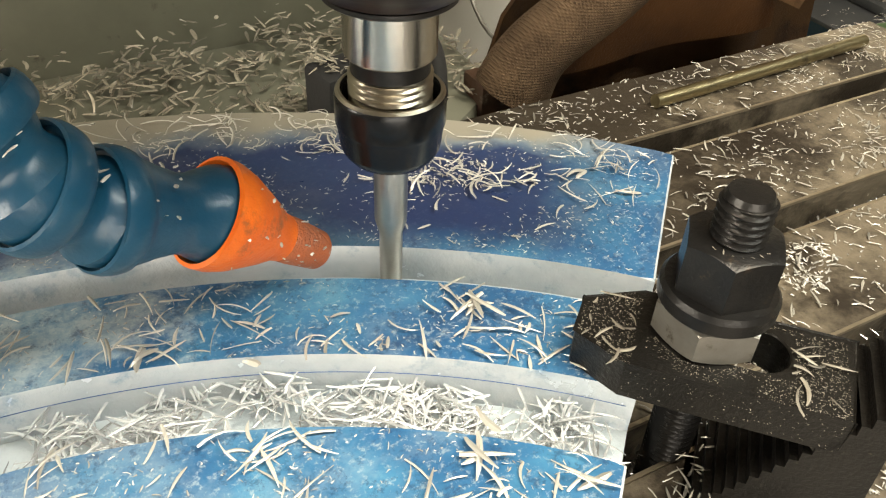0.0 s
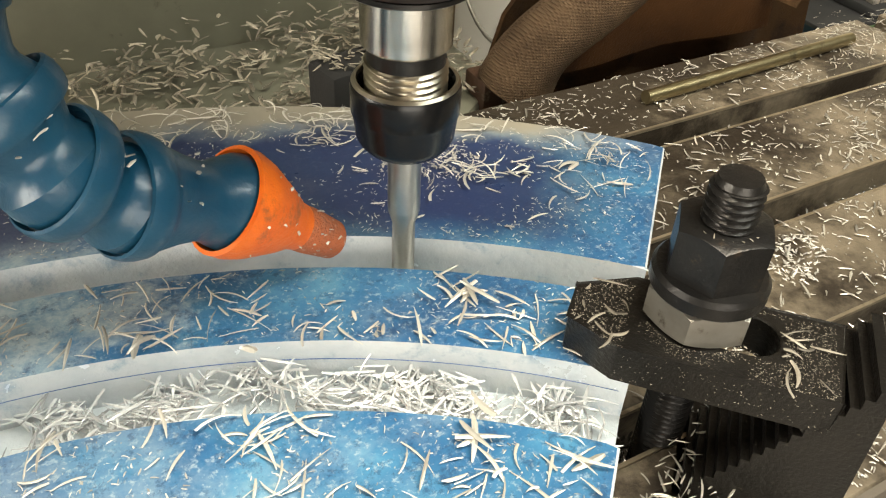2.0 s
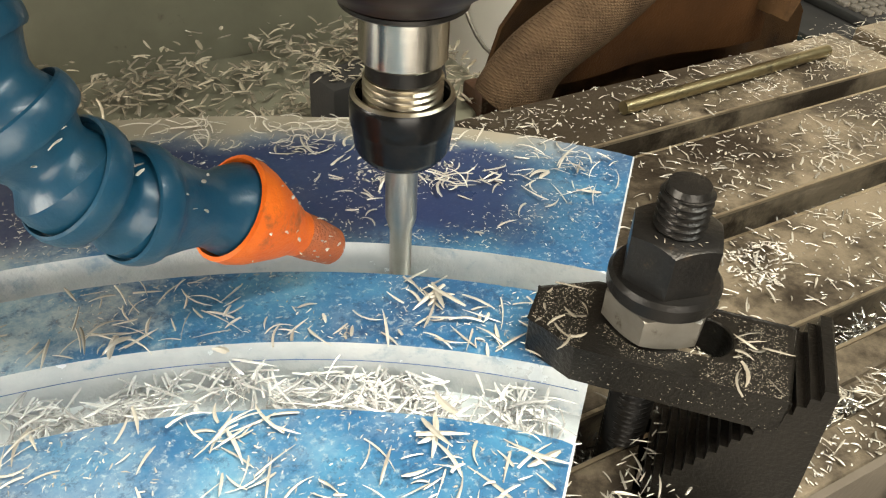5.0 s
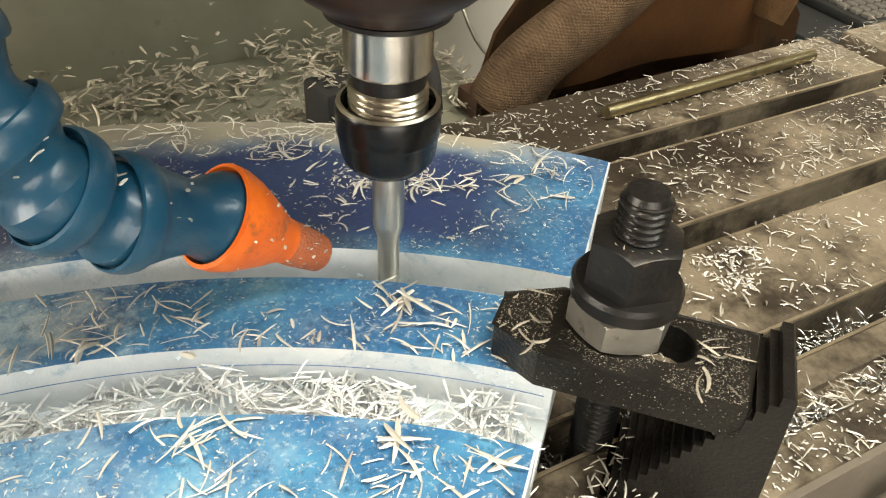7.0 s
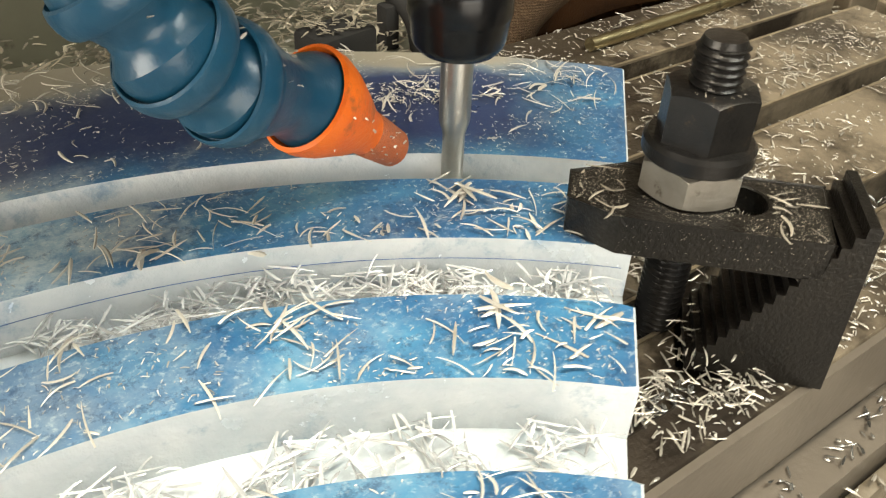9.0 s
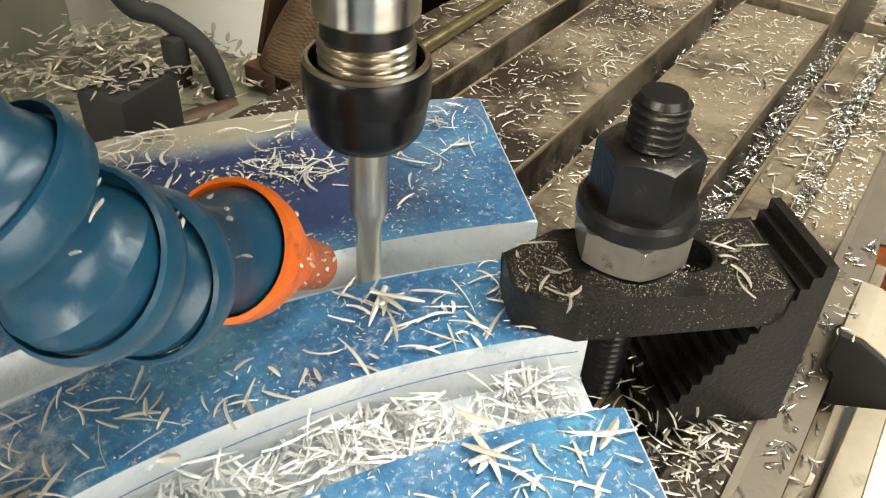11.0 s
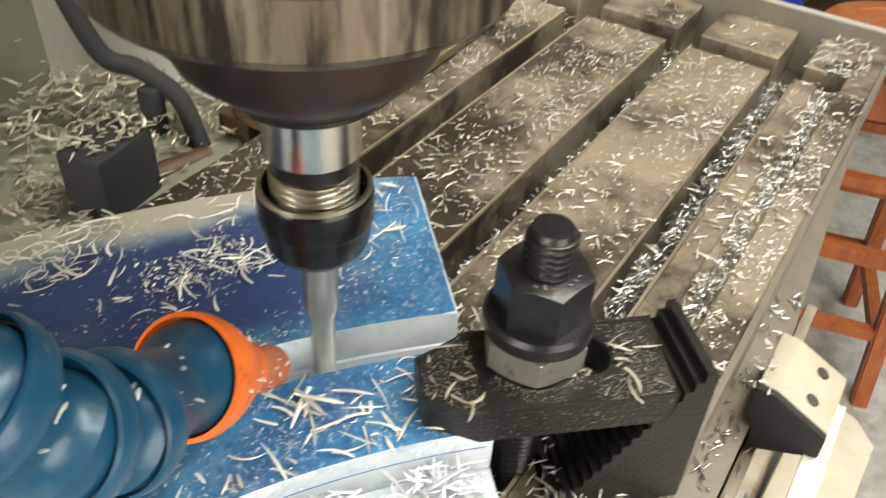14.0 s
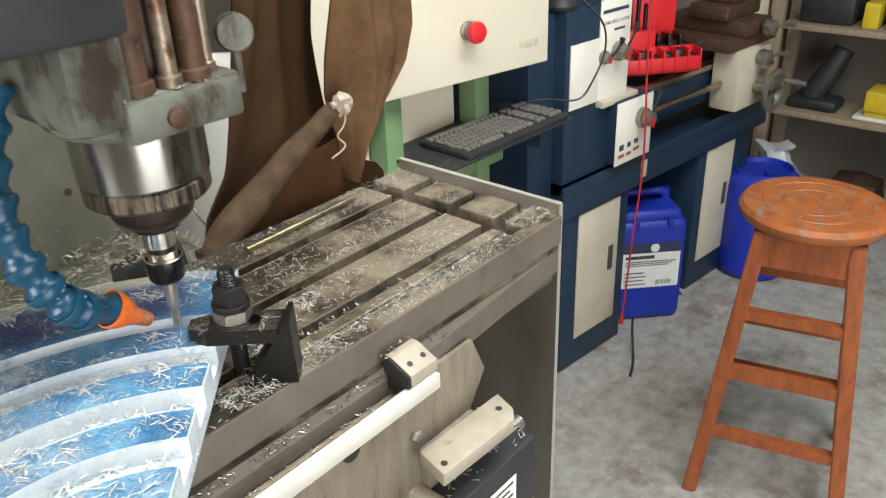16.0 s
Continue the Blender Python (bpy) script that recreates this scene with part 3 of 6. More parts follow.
# ---- the milling machine: table and saddle ----
TZ = 0.95
XL, XR = -0.5, 0.337
lands = [(-0.106, -0.092), (-0.082, -0.0715), (-0.0575, -0.014), (-0.001, 0.046), (0.06, 0.104)]
table = thing("milling_table", (0, 0, 0.875), "brown-grey cast iron milling table with T-slots, strewn with swarf", "milling table")
MOVERS.append(table)
bm = bmesh.new()
for a, b in lands:
    merge(bm, box(XL, XR, a, b, 0.925, TZ, bevel=0.0008, seg=1))
    if a > -0.06:
        merge(bm, box(0.355, 0.398, a, b, 0.925, TZ, bevel=0.0008, seg=1))
merge(bm, box(XR, 0.398, -0.106, -0.0925, 0.925, TZ, bevel=0.0008, seg=1))
merge(bm, box(0.3555, 0.398, -0.0923, -0.0715, 0.925, TZ, bevel=0.0008, seg=1))
merge(bm, box(XL, 0.3395, -0.0924, -0.0816, 0.925, 0.9465))
merge(bm, box(XL, 0.398, -0.106, 0.104, 0.914, 0.9255))
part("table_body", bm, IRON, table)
# slot edges rubbed bright
for ey in (-0.0713, -0.0577, -0.0142, -0.0008, 0.0458, 0.0602):
    part("worn_edge", box(XL, XR - 0.001, ey - 0.0006, ey + 0.0006, TZ - 0.0012, TZ + 0.00015), WORNEDGE, table)
# thin near-black sheets on slot and gutter floors, shading them by colour
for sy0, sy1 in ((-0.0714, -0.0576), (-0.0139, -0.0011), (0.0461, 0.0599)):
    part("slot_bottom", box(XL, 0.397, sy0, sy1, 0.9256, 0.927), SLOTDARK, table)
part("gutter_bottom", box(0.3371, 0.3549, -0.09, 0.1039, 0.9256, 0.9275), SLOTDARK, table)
part("table_skirt", merge(box(XL, 0.397, -0.1, 0.1, 0.876, 0.914), prism([(XL, -0.1195), (0.2, -0.1195), (0.397, -0.106), (0.397, 0.1035), (XL, 0.1035)], 0.889, 0.9137)), TABLEFACE, table)
part("front_face", box(XL, 0.3978, -0.1082, -0.106, 0.9215, 0.9498), TABLEFACE, table, "dark brown unmachined front face")
part("coolant_hole", revolve([(0.008, 0), (0.008, 0.0014)], (0.362, -0.087, TZ), 20), SLOTDARK, table)
ep = part("end_plate", box(0.399, 0.404, -0.1045, 0.108, 0.57, 0.9605, bevel=0.0006, seg=1), ENDPL, table, "dark steel plate bolted to the table's end")
part("plate_edge", boxes((0.3988, 0.4042, -0.1052, -0.1046, 0.57, 0.9605), (0.3988, 0.4042, -0.1045, 0.108, 0.9606, 0.9612)), EDGEST, ep, "bare bright cut edge")
part("bolt", revolve([(0.005, 0), (0.005, 0.004), (0.004, 0.0048), (0, 0.0048)], (0.399, -0.06, 0.86), 16, axis=(-1, 0, 0)), BLACKOX, ep)

saddle = thing("saddle", (0, 0, 0.7), "oil-stained brown cast iron saddle under the table", "machine saddle")
SLIDERS.append(saddle)
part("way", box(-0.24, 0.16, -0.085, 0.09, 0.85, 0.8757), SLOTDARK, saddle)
part("saddle_body", prism([(-0.26, -0.1128), (0.15, -0.1128), (0.165, -0.1), (0.165, 0.12), (-0.26, 0.12)], 0.72, 0.875, bevel=0.004), SADDLE, saddle)
front = prism([(-0.26, 0.72), (0.16, 0.72), (0.2, 0.834), (0.2205, 0.862), (0.2035, 0.9), (-0.26, 0.9)], 0.1203, 0.125, bevel=0.001)
bmesh.ops.transform(front, matrix=Matrix(((1, 0, 0, 0), (0, 0, -1, 0), (0, 1, 0, 0), (0, 0, 0, 1))), verts=front.verts)
part("front_plate", front, SADDLE, saddle, "oily brown plate with a cropped corner")
part("oil_sight", revolve([(0.009, 0), (0.009, 0.001), (0.007, 0.0013), (0, 0.0013)], (0.0582, -0.125, 0.8786), 24, axis=(0, -1, 0)), SLOTDARK, saddle)
part("grease_bolt", revolve([(0.006, 0), (0.006, 0.004), (0.004, 0.006), (0, 0.006)], (0.126, -0.125, 0.849), 6, axis=(0, -1, 0)), ZINC, saddle)
part("pipe_stub", revolve([(0.004, 0), (0.004, 0.03), (0.0055, 0.03), (0.0055, 0.036), (0, 0.036)], (0.165, -0.085, 0.865), 14, axis=(1, 0, 0)), ZINC, saddle)
rail = part("guard_rail", boxes((-0.5, 0.137, -0.1465, -0.1445, 0.9, 0.9135), (-0.5, 0.137, -0.1445, -0.1385, 0.9115, 0.9135), bevel=0.0005), WHITEBAR, saddle, "white angle rail beside the table")
side = [(-0.1165, 0.933), (-0.123, 0.933), (-0.1425, 0.9242), (-0.143, 0.9145), (-0.124, 0.905), (-0.1205, 0.905), (-0.1205, 0.9185), (-0.1165, 0.9185)]
slab = prism(side, 0.109, 0.139, bevel=0.0008)
bmesh.ops.transform(slab, matrix=Matrix(((0, 0, 1, 0), (1, 0, 0, 0), (0, 1, 0, 0), (0, 0, 0, 1))), verts=slab.verts)
brk = part("bracket", slab, ALU, saddle, "cream-painted cast bracket with a sloped face")
# a thin matte black slab added over the bracket's left side
flank = prism(side, 0.106, 0.1089, bevel=0.0006)
bmesh.ops.transform(flank, matrix=Matrix(((0, 0, 1, 0), (1, 0, 0, 0), (0, 1, 0, 0), (0, 0, 0, 1))), verts=flank.verts)
part("flank", flank, OXDARK, brk, "black flank of the bracket")
for hx in (0.117, 0.132):
    part("screw_hole", revolve([(0.0024, 0), (0.0024, 0.0006), (0, 0.0006)], (hx, -0.134, 0.9278), 14, axis=(0, -0.41, 0.91)), SLOTDARK, brk)
low = part("lower_bracket", prism([(0.112, -0.168), (0.2, -0.172), (0.212, -0.162), (0.22, -0.139), (0.12, -0.135)], 0.827, 0.841, bevel=0.002), ALU, saddle, "cream-painted cover block")
for hx, hy in ((0.122, -0.16), (0.203, -0.153)):
    part("screw_hole", revolve([(0.003, 0), (0.003, 0.0008), (0, 0.0008)], (hx, hy, 0.8405), 14), SLOTDARK, low)
part("arm", boxes((0.13, 0.2, -0.135, -0.1, 0.79, 0.83), bevel=0.003), SADDLE, saddle)
motor = thing("servo_motor", (0.21, -0.11, 0.69), "black servo motor with a white label under the table", "motor")
SLIDERS.append(motor)
body = part("motor_body", box(0.13, 0.245, -0.165, -0.09, 0.715, 0.79, bevel=0.003), BLACKP, motor)
part("motor_flange", box(0.115, 0.13, -0.168, -0.087, 0.71, 0.795, bevel=0.002), ALU, motor)
part("rating_label", box(0.168, 0.212, -0.1658, -0.1652, 0.728, 0.768), PAPER, body, "white rating label")
for k in range(5):
    part("print_bar", box(0.172, 0.207 - 0.005 * (k % 2), -0.1662, -0.1658, 0.733 + 0.007 * k, 0.7352 + 0.007 * k), INK, body)
part("shaft_end", revolve([(0.008, 0), (0.008, 0.02), (0.006, 0.022), (0, 0.022)], (0.245, -0.13, 0.775), 16, axis=(1, 0, 0)), ZINC, motor)

knee = thing("machine_knee", (0, 0.1, 0), "dark green cast iron knee and base of the milling machine", "machine base")
part("knee_body", box(-0.2, 0.16, -0.08, 0.3, 0.3, 0.72, bevel=0.01), COLUMN, knee)
part("base", box(-0.3, 0.3, -0.3, 0.75, 0.0, 0.3, bevel=0.02), COLUMN, knee)

column = thing("machine_column", (-0.1, 0.35, 0.3), "olive-painted cast iron machine column with oil stains", "machine column")
part("column_body", box(-0.34, 0.105, 0.262, 0.62, 0.3, 1.6, bevel=0.012), COLUMN, column)
part("rear_way", prism([(-0.34, 0.118), (0.075, 0.118), (0.14, 0.165), (0.14, 0.262), (-0.34, 0.262)], 0.86, 0.926, bevel=0.003), COLUMN, column, "ledge heaped with swarf")
for sx, sz, r in ((-0.12, 1.01, 0.004), (0.058, 0.995, 0.0035), (-0.19, 1.1, 0.005)):
    part("plug", revolve([(r, 0), (r, 0.001), (0, 0.001)], (sx, 0.262, sz), 16, axis=(0, -1, 0)), RUST, column)
# a black block put in for the shadow of a recess, with its cable
blk = thing("shaded_recess_block", (0.05, 0.16, 0.926), "matte black block for a shaded recess, with a cable, half buried in swarf", "switch box")
part("case", box(0.038, 0.071, 0.149, 0.172, 0.905, 0.956, bevel=0.003, turn=(0, 0, 10)), OXDARK, blk)
part("cable", tube([(0.07, 0.235, 1.1), (0.083, 0.222, 1.02), (0.092, 0.208, 0.966), (0.103, 0.196, 0.9555), (0.109, 0.179, 0.944), (0.105, 0.164, 0.927), (0.101, 0.155, 0.915)], 0.0046, 12), OXDARK, blk)
part("plug", box(0.097, 0.106, 0.184, 0.194, 0.92, 0.949, bevel=0.002), OXDARK, blk)
ram = thing("pipe_fitting", (0.11, 0.155, 0.926), "rusty brown pipe and block behind the table", "pipe fitting")
part("pipe", tube([(0.07, 0.163, 0.925), (0.104, 0.158, 0.922)], 0.0058, 14), RUST, ram)
part("block", box(0.119, 0.141, 0.146, 0.166, 0.902, 0.937, bevel=0.002), RUST, ram)
bucket = thing("bucket", (0.47, 0.64, 0.6), "white plastic bucket with a wire handle", "bucket")
part("shell", revolve([(0.0, 0.0), (0.122, 0.0), (0.126, 0.006), (0.15, 0.34), (0.156, 0.342), (0.156, 0.352), (0.147, 0.352), (0.12, 0.01), (0, 0.01)], (0.47, 0.64, 0.6), 48), WHITEP, bucket)
part("handle", tube([(0.33, 0.56, 0.87), (0.34, 0.49, 0.78), (0.44, 0.47, 0.73), (0.54, 0.5, 0.78), (0.6, 0.57, 0.87)], 0.002, 8), ZINC, bucket)
solo("pedestal", box(0.32, 0.62, 0.5, 0.8, 0, 0.6, bevel=0.005), COLUMN, (0.47, 0.65, 0), "dark steel pedestal under the bucket", "pedestal")

# ---- the spindle ----
SX, SY = 0.0008, -0.0001
head = thing("mill_head", (SX, SY, 1.12), "grey-green cast machine head with rusty posts", "mill head")
part("head_casting", merge(merge(revolve([(0.0, 1.132), (0.048, 1.132), (0.052, 1.136), (0.052, 1.152), (0.048, 1.158), (0, 1.158)], (SX, SY, 0), 48), box(SX - 0.06, SX - 0.02, SY - 0.05, 0.262, 1.14, 1.55, bevel=0.01)), box(SX - 0.02, SX + 0.05, SY + 0.015, 0.262, 1.15, 1.55, bevel=0.01)), CASTING, head)
part("spline_shaft", revolve([(0.02, 0), (0.02, 0.35), (0, 0.35)], (SX + 0.012, SY - 0.01, 1.158), 24), TAPER, head)
clampb = part("quill_clamp", merge(box(SX - 0.0315, SX + 0.0465, SY - 0.055, SY - 0.019, 1.132, 1.157, bevel=0.004), box(SX + 0.022, SX + 0.05, SY - 0.05, SY + 0.03, 1.13, 1.159, bevel=0.004)), CASTING, head)
part("bolt_head", revolve([(0.0065, 0), (0.0065, 0.003), (0.005, 0.004), (0, 0.004)], (SX - 0.002, SY - 0.055, 1.143), 20, axis=(0, -1, 0)), RUST, clampb)
for px, py, r, top, m in ((-0.006, -0.05, 0.0085, 1.5, RUST), (0.014, -0.054, 0.0058, 1.5, DIRTYSTEEL), (0.033, -0.05, 0.008, 1.5, RUST), (0.046, -0.046, 0.004, 1.5, DIRTYSTEEL)):
    part("post", revolve([(r, 0), (r * 1.35, 0.001), (r * 1.35, 0.007), (r, 0.008), (r, 0.34), (0, 0.34)], (SX + px - 0.0095, SY + py + 0.011, 1.157), 20), m, head)
part("sleeve", revolve([(0.011, 0), (0.0115, 0.002), (0.0115, 0.06), (0, 0.06)], (SX - 0.0155, SY - 0.039, 1.19), 20), RUST, head)
dial = part("depth_dial", revolve([(0.0, 0), (0.011, 0), (0.012, 0.002), (0.012, 0.008), (0.011, 0.01), (0, 0.01)], (SX + 0.059, SY - 0.034, 1.178), 28, axis=(-0.4, -0.9, 0.1)), CASTING, head)
part("dial_stem", revolve([(0.003, 0), (0.003, 0.034), (0, 0.034)], (SX + 0.061, SY - 0.032, 1.139), 12), CASTING, head)
part("head_cover", box(SX - 0.16, SX - 0.026, SY - 0.07, SY + 0.05, 1.196, 1.3, bevel=0.006), BLACKP, head, "dark cover at the head's flank")

quill = thing("quill", (SX, SY, 1.06), "chromed quill with a stained steel rim", "quill")
part("barrel", revolve([(0.0, 1.0945), (0.04, 1.0945), (0.0415, 1.0965), (0.0415, 1.134), (0, 1.134)], (SX, SY, 0), 72), CHROME, quill)
part("rim", revolve([(0.0, 1.08), (0.036, 1.08), (0.039, 1.0815), (0.0405, 1.0835), (0.0405, 1.093), (0.039, 1.0943), (0, 1.0943)], (SX, SY, 0), 72), RIMRUST, quill)

spindle = thing("spindle_tool", (SX, SY, 1.0), "steel collet chuck with black nut and a slim end mill", "collet chuck")
part("spindle_nose", revolve([(0.0, 1.0578), (0.0145, 1.0578), (0.016, 1.0584), (0.0168, 1.0597), (0.021, 1.0625), (0.0255, 1.0665), (0.027, 1.07), (0.027, 1.0798), (0, 1.0798)], (SX, SY, 0), 56), TAPER, spindle)
part("nose_ring", revolve([(0.0109, 1.0562), (0.0145, 1.0562), (0.0152, 1.0567), (0.0152, 1.0577), (0.0109, 1.0577)], (SX, SY, 0), 56, closed=True), BLACKOX, spindle)
part("shank", revolve([(0.0, 1.0428), (0.0102, 1.0428), (0.0107, 1.0434), (0.0107, 1.0579), (0, 1.0579)], (SX, SY, 0), 64), STEEL, spindle)
part("neck", revolve([(0.0, 1.0385), (0.0093, 1.0385), (0.0093, 1.0428), (0, 1.0428)], (SX, SY, 0), 48), BLACKOX, spindle)
part("thread", screw((SX, SY), 0.0101, 1.028, 1.0392, 0.0017, 0.0009, 48), THREAD, spindle)
nutp = [(0.0045, 1.0163), (0.0088, 1.0157), (0.0102, 1.0161), (0.0116, 1.0178), (0.0122, 1.0192), (0.0129, 1.0248), (0.0131, 1.0254), (0.0133, 1.026), (0.0133, 1.0322), (0.013, 1.0334), (0.0124, 1.034), (0.0117, 1.034), (0.0109, 1.0328), (0.0108, 1.029), (0.0045, 1.029)]
nut = part("collet_nut", revolve(nutp, (SX, SY, 0), 72, closed=True), NUTBLACK, spindle)
part("nut_chamfer", revolve([(0.0118, 1.03405), (0.0124, 1.03405), (0.013, 1.03345), (0.01303, 1.0335), (0.01243, 1.0342), (0.0118, 1.0342)], (SX, SY, 0), 64, closed=True), THREAD, nut, "rubbed bright rim of the nut")
part("end_mill", revolve([(0.0, 0.972), (0.0028, 0.972), (0.0031, 0.9725), (0.0031, 0.9915), (0.0042, 0.9955), (0.0043, 0.997), (0.0043, 1.02), (0, 1.02)], (SX, SY, 0), 40), MILLSTEEL, spindle, "bright steel end mill")

# ---- coolant hose ----
hose = thing("coolant_hose", (-0.045, -0.006, 1.01), "blue segmented coolant hose with an orange nozzle", "coolant hose")
TIP, RIM = Vector((-0.0205, -0.0032, 0.9945)), Vector((-0.0445, -0.0062, 1.0152))
axis = (TIP - RIM).normalized()
ln = (TIP - RIM).length
part("nozzle", revolve([(0.0118, -0.0035), (0.0128, -0.003), (0.0128, 0.0), (0.0118, 0.004), (0.0085, 0.012), (0.0062, 0.0165), (0.0058, 0.019), (0.0048, 0.019), (0.0052, 0.0165), (0.0075, 0.012), (0.0106, 0.004), (0.0112, 0.0)], RIM, 40, axis=axis, closed=True), ORANGE, hose, "orange plastic nozzle")
part("nozzle_tip", revolve([(0.0058, 0.0185), (0.0058, 0.022), (0.005, ln - 0.001), (0.0043, ln), (0.003, ln), (0.003, 0.0185)], RIM, 28, axis=axis, closed=True), ORANGEDULL, hose, "swarf-crusted nozzle tip")
joints = [RIM] + [Vector(p) for p in ((-0.0675, -0.0135, 1.029), (-0.0775, -0.0165, 1.0395), (-0.0845, -0.0135, 1.0525), (-0.0895, -0.008, 1.068), (-0.0915, -0.001, 1.087), (-0.0895, 0.006, 1.106), (-0.085, 0.012, 1.126), (-0.078, 0.016, 1.146), (-0.07, 0.018, 1.166))]
for a, b in zip(joints, joints[1:]):
    d = b - a
    h = d.length
    prof = [(0.0, -0.0095), (0.0066, -0.0088), (0.0098, -0.006), (0.0113, -0.0015), (0.0113, 0.0015), (0.01, h * 0.2), (0.0087, h * 0.32), (0.0086, h * 0.42), (0.0097, h * 0.6), (0.0112, h * 0.78), (0.0119, h - 0.0045), (0.0125, h - 0.0038), (0.0129, h - 0.002), (0.0129, h), (0.0125, h + 0.0014), (0.0119, h + 0.0018), (0.0115, h), (0, h - 0.001)]
    part("segment", revolve(prof, a, 36, axis=d), HOSEBLUE, hose)

# ---- the work: an acrylic plate milled into rings ----
CEN = (-0.12, -0.22)
A0, A1 = 45.0, 132.0
PZ = 0.983
plate = thing("acrylic_plate", (CEN[0], CEN[1], 0.958), "clear acrylic plate smeared with blue dye, milled in arcs", "acrylic plate")
MOVERS.append(plate)
part("plate_bottom", arc_strip(0.05, 0.3205, 0.9585, 0.968, A0, A1, CEN, 72, spread=0.018), [CLEAR, FLOORED], plate, "milled floor of the arcs")
for r0, r1 in ((0.2545, 0.3205), (0.214, 0.241), (0.167, 0.1925), (0.119, 0.1445), (0.068, 0.095)):
    part("ring", arc_strip(r0, r1, 0.968, PZ, A0, A1, CEN, 90, bevel=0.0006, spread=0.018 if r1 > 0.3 else 0.0), [CLEAR, DYE], plate)
# the finishing pass leaves a narrow step along both walls of the outer groove
part("ledge", arc_strip(0.2411, 0.2428, 0.968, 0.9795, A0, A1, CEN, 90, bevel=0.0004), [CLEAR, FLOORED], plate, "narrow step along the groove's wall")
part("ledge", arc_strip(0.2534, 0.2544, 0.968, 0.9715, A0, A1, CEN, 90, bevel=0.0003), [CLEAR, FLOORED], plate, "narrow step along the groove's wall")
part("dye_line", arc_strip(0.2138, 0.21425, 0.9768, 0.97685, A0 + 0.5, A1, CEN, 90), DYEINK, plate, "thin blue dye line along the milled wall")
part("tab", arc_strip(0.2458, 0.252, 0.968, 0.9692, 80.2, 81.9, CEN, 4, bevel=0.0003), [CLEAR, FLOORED], plate, "small square tab left in the groove")
for a in (52, 88, 125):
    bmq = box(CEN[0] + 0.21, CEN[0] + 0.31, CEN[1] - 0.012, CEN[1] + 0.012, TZ, 0.9584, turn=(0, 0, a), about=(CEN[0], CEN[1], TZ))
    sp = solo("spacer", bmq, BLACKOX, (CEN[0], CEN[1], TZ), "dark steel spacer strip under the acrylic plate", "spacer", "plate spacers")
    MOVERS.append(sp)

# ---- clamp ----
CA = math.atan2(-0.0435, 0.0411)
CD, CN = Vector((math.cos(CA), math.sin(CA), 0)), Vector((-math.sin(CA), math.cos(CA), 0))
CT = Vector((0.0258, -0.0502, 0))


def on_strap(u, v):
    p = CT + CD * u + CN * v
    return (p.x, p.y)


W = 0.0122
STUD = (0.0496, -0.0672)
us = (Vector((*STUD, 0)) - CT).dot(CD)
strap = thing("clamp_strap", (*on_strap(0.03, 0), 0.9832), "black steel clamp strap with a slot, dusted with swarf", "clamp strap")
MOVERS.append(strap)
outline = [(0.0, -0.0055), (0.0125, -W), (0.0605, -W), (0.0625, 0.0137), (0.0138, 0.0137), (0.0, 0.0065)]
slot = [(us + 0.002 + 0.0066 * math.cos(a), 0.003 + 0.0066 * math.sin(a)) for a in np.linspace(math.pi / 2, 3 * math.pi / 2, 10)]
slot += [(us + 0.0125 + 0.0066 * math.cos(a), 0.003 + 0.0066 * math.sin(a)) for a in np.linspace(-math.pi / 2, math.pi / 2, 10)]
bm = bmesh.new()
for z, up in ((0.9832, False), (0.9937, True)):
    o = [bm.verts.new((*on_strap(u, v), z)) for u, v in outline]
    i = [bm.verts.new((*on_strap(u, v), z)) for u, v in slot]
    eo = [bm.edges.new((o[k], o[(k + 1) % len(o)])) for k in range(len(o))]
    ei = [bm.edges.new((i[k], i[(k + 1) % len(i)])) for k in range(len(i))]
    bmesh.ops.triangle_fill(bm, edges=eo + ei, use_beauty=True)
    if not up:
        lo, li = o, i
    else:
        for a, b in ((lo, o), (li, i)):
            for k in range(len(a)):
                j = (k + 1) % len(a)
                bm.faces.new((a[k], a[j], b[j], b[k]))
bm.normal_update()
rim = [e for e in bm.edges if len(e.link_faces) == 2 and e.calc_face_angle(0) > 0.5]
bmesh.ops.bevel(bm, geom=rim, offset=0.0004, segments=1, affect="EDGES")
part("strap_bar", bm, OXROUGH, strap)
for k in range(3):
    u0 = 0.0546 + 0.0022 * k
    tooth = prism([(u0, 0.9832), (u0 + 0.0019, 0.9832), (u0 + 0.0019, 0.981 + 0.0006 * k)], -W + 0.0004, 0.0128)
    bmesh.ops.transform(tooth, matrix=Matrix(((CD.x, 0, CN.x, CT.x), (CD.y, 0, CN.y, CT.y), (0, 1, 0, 0), (0, 0, 0, 1))), verts=tooth.verts)
    part("end_tooth", tooth, OXROUGH, strap)
block = thing("step_block", (*on_strap(0.07, 0), TZ), "black toothed step block propping the clamp strap", "step block")
MOVERS.append(block)


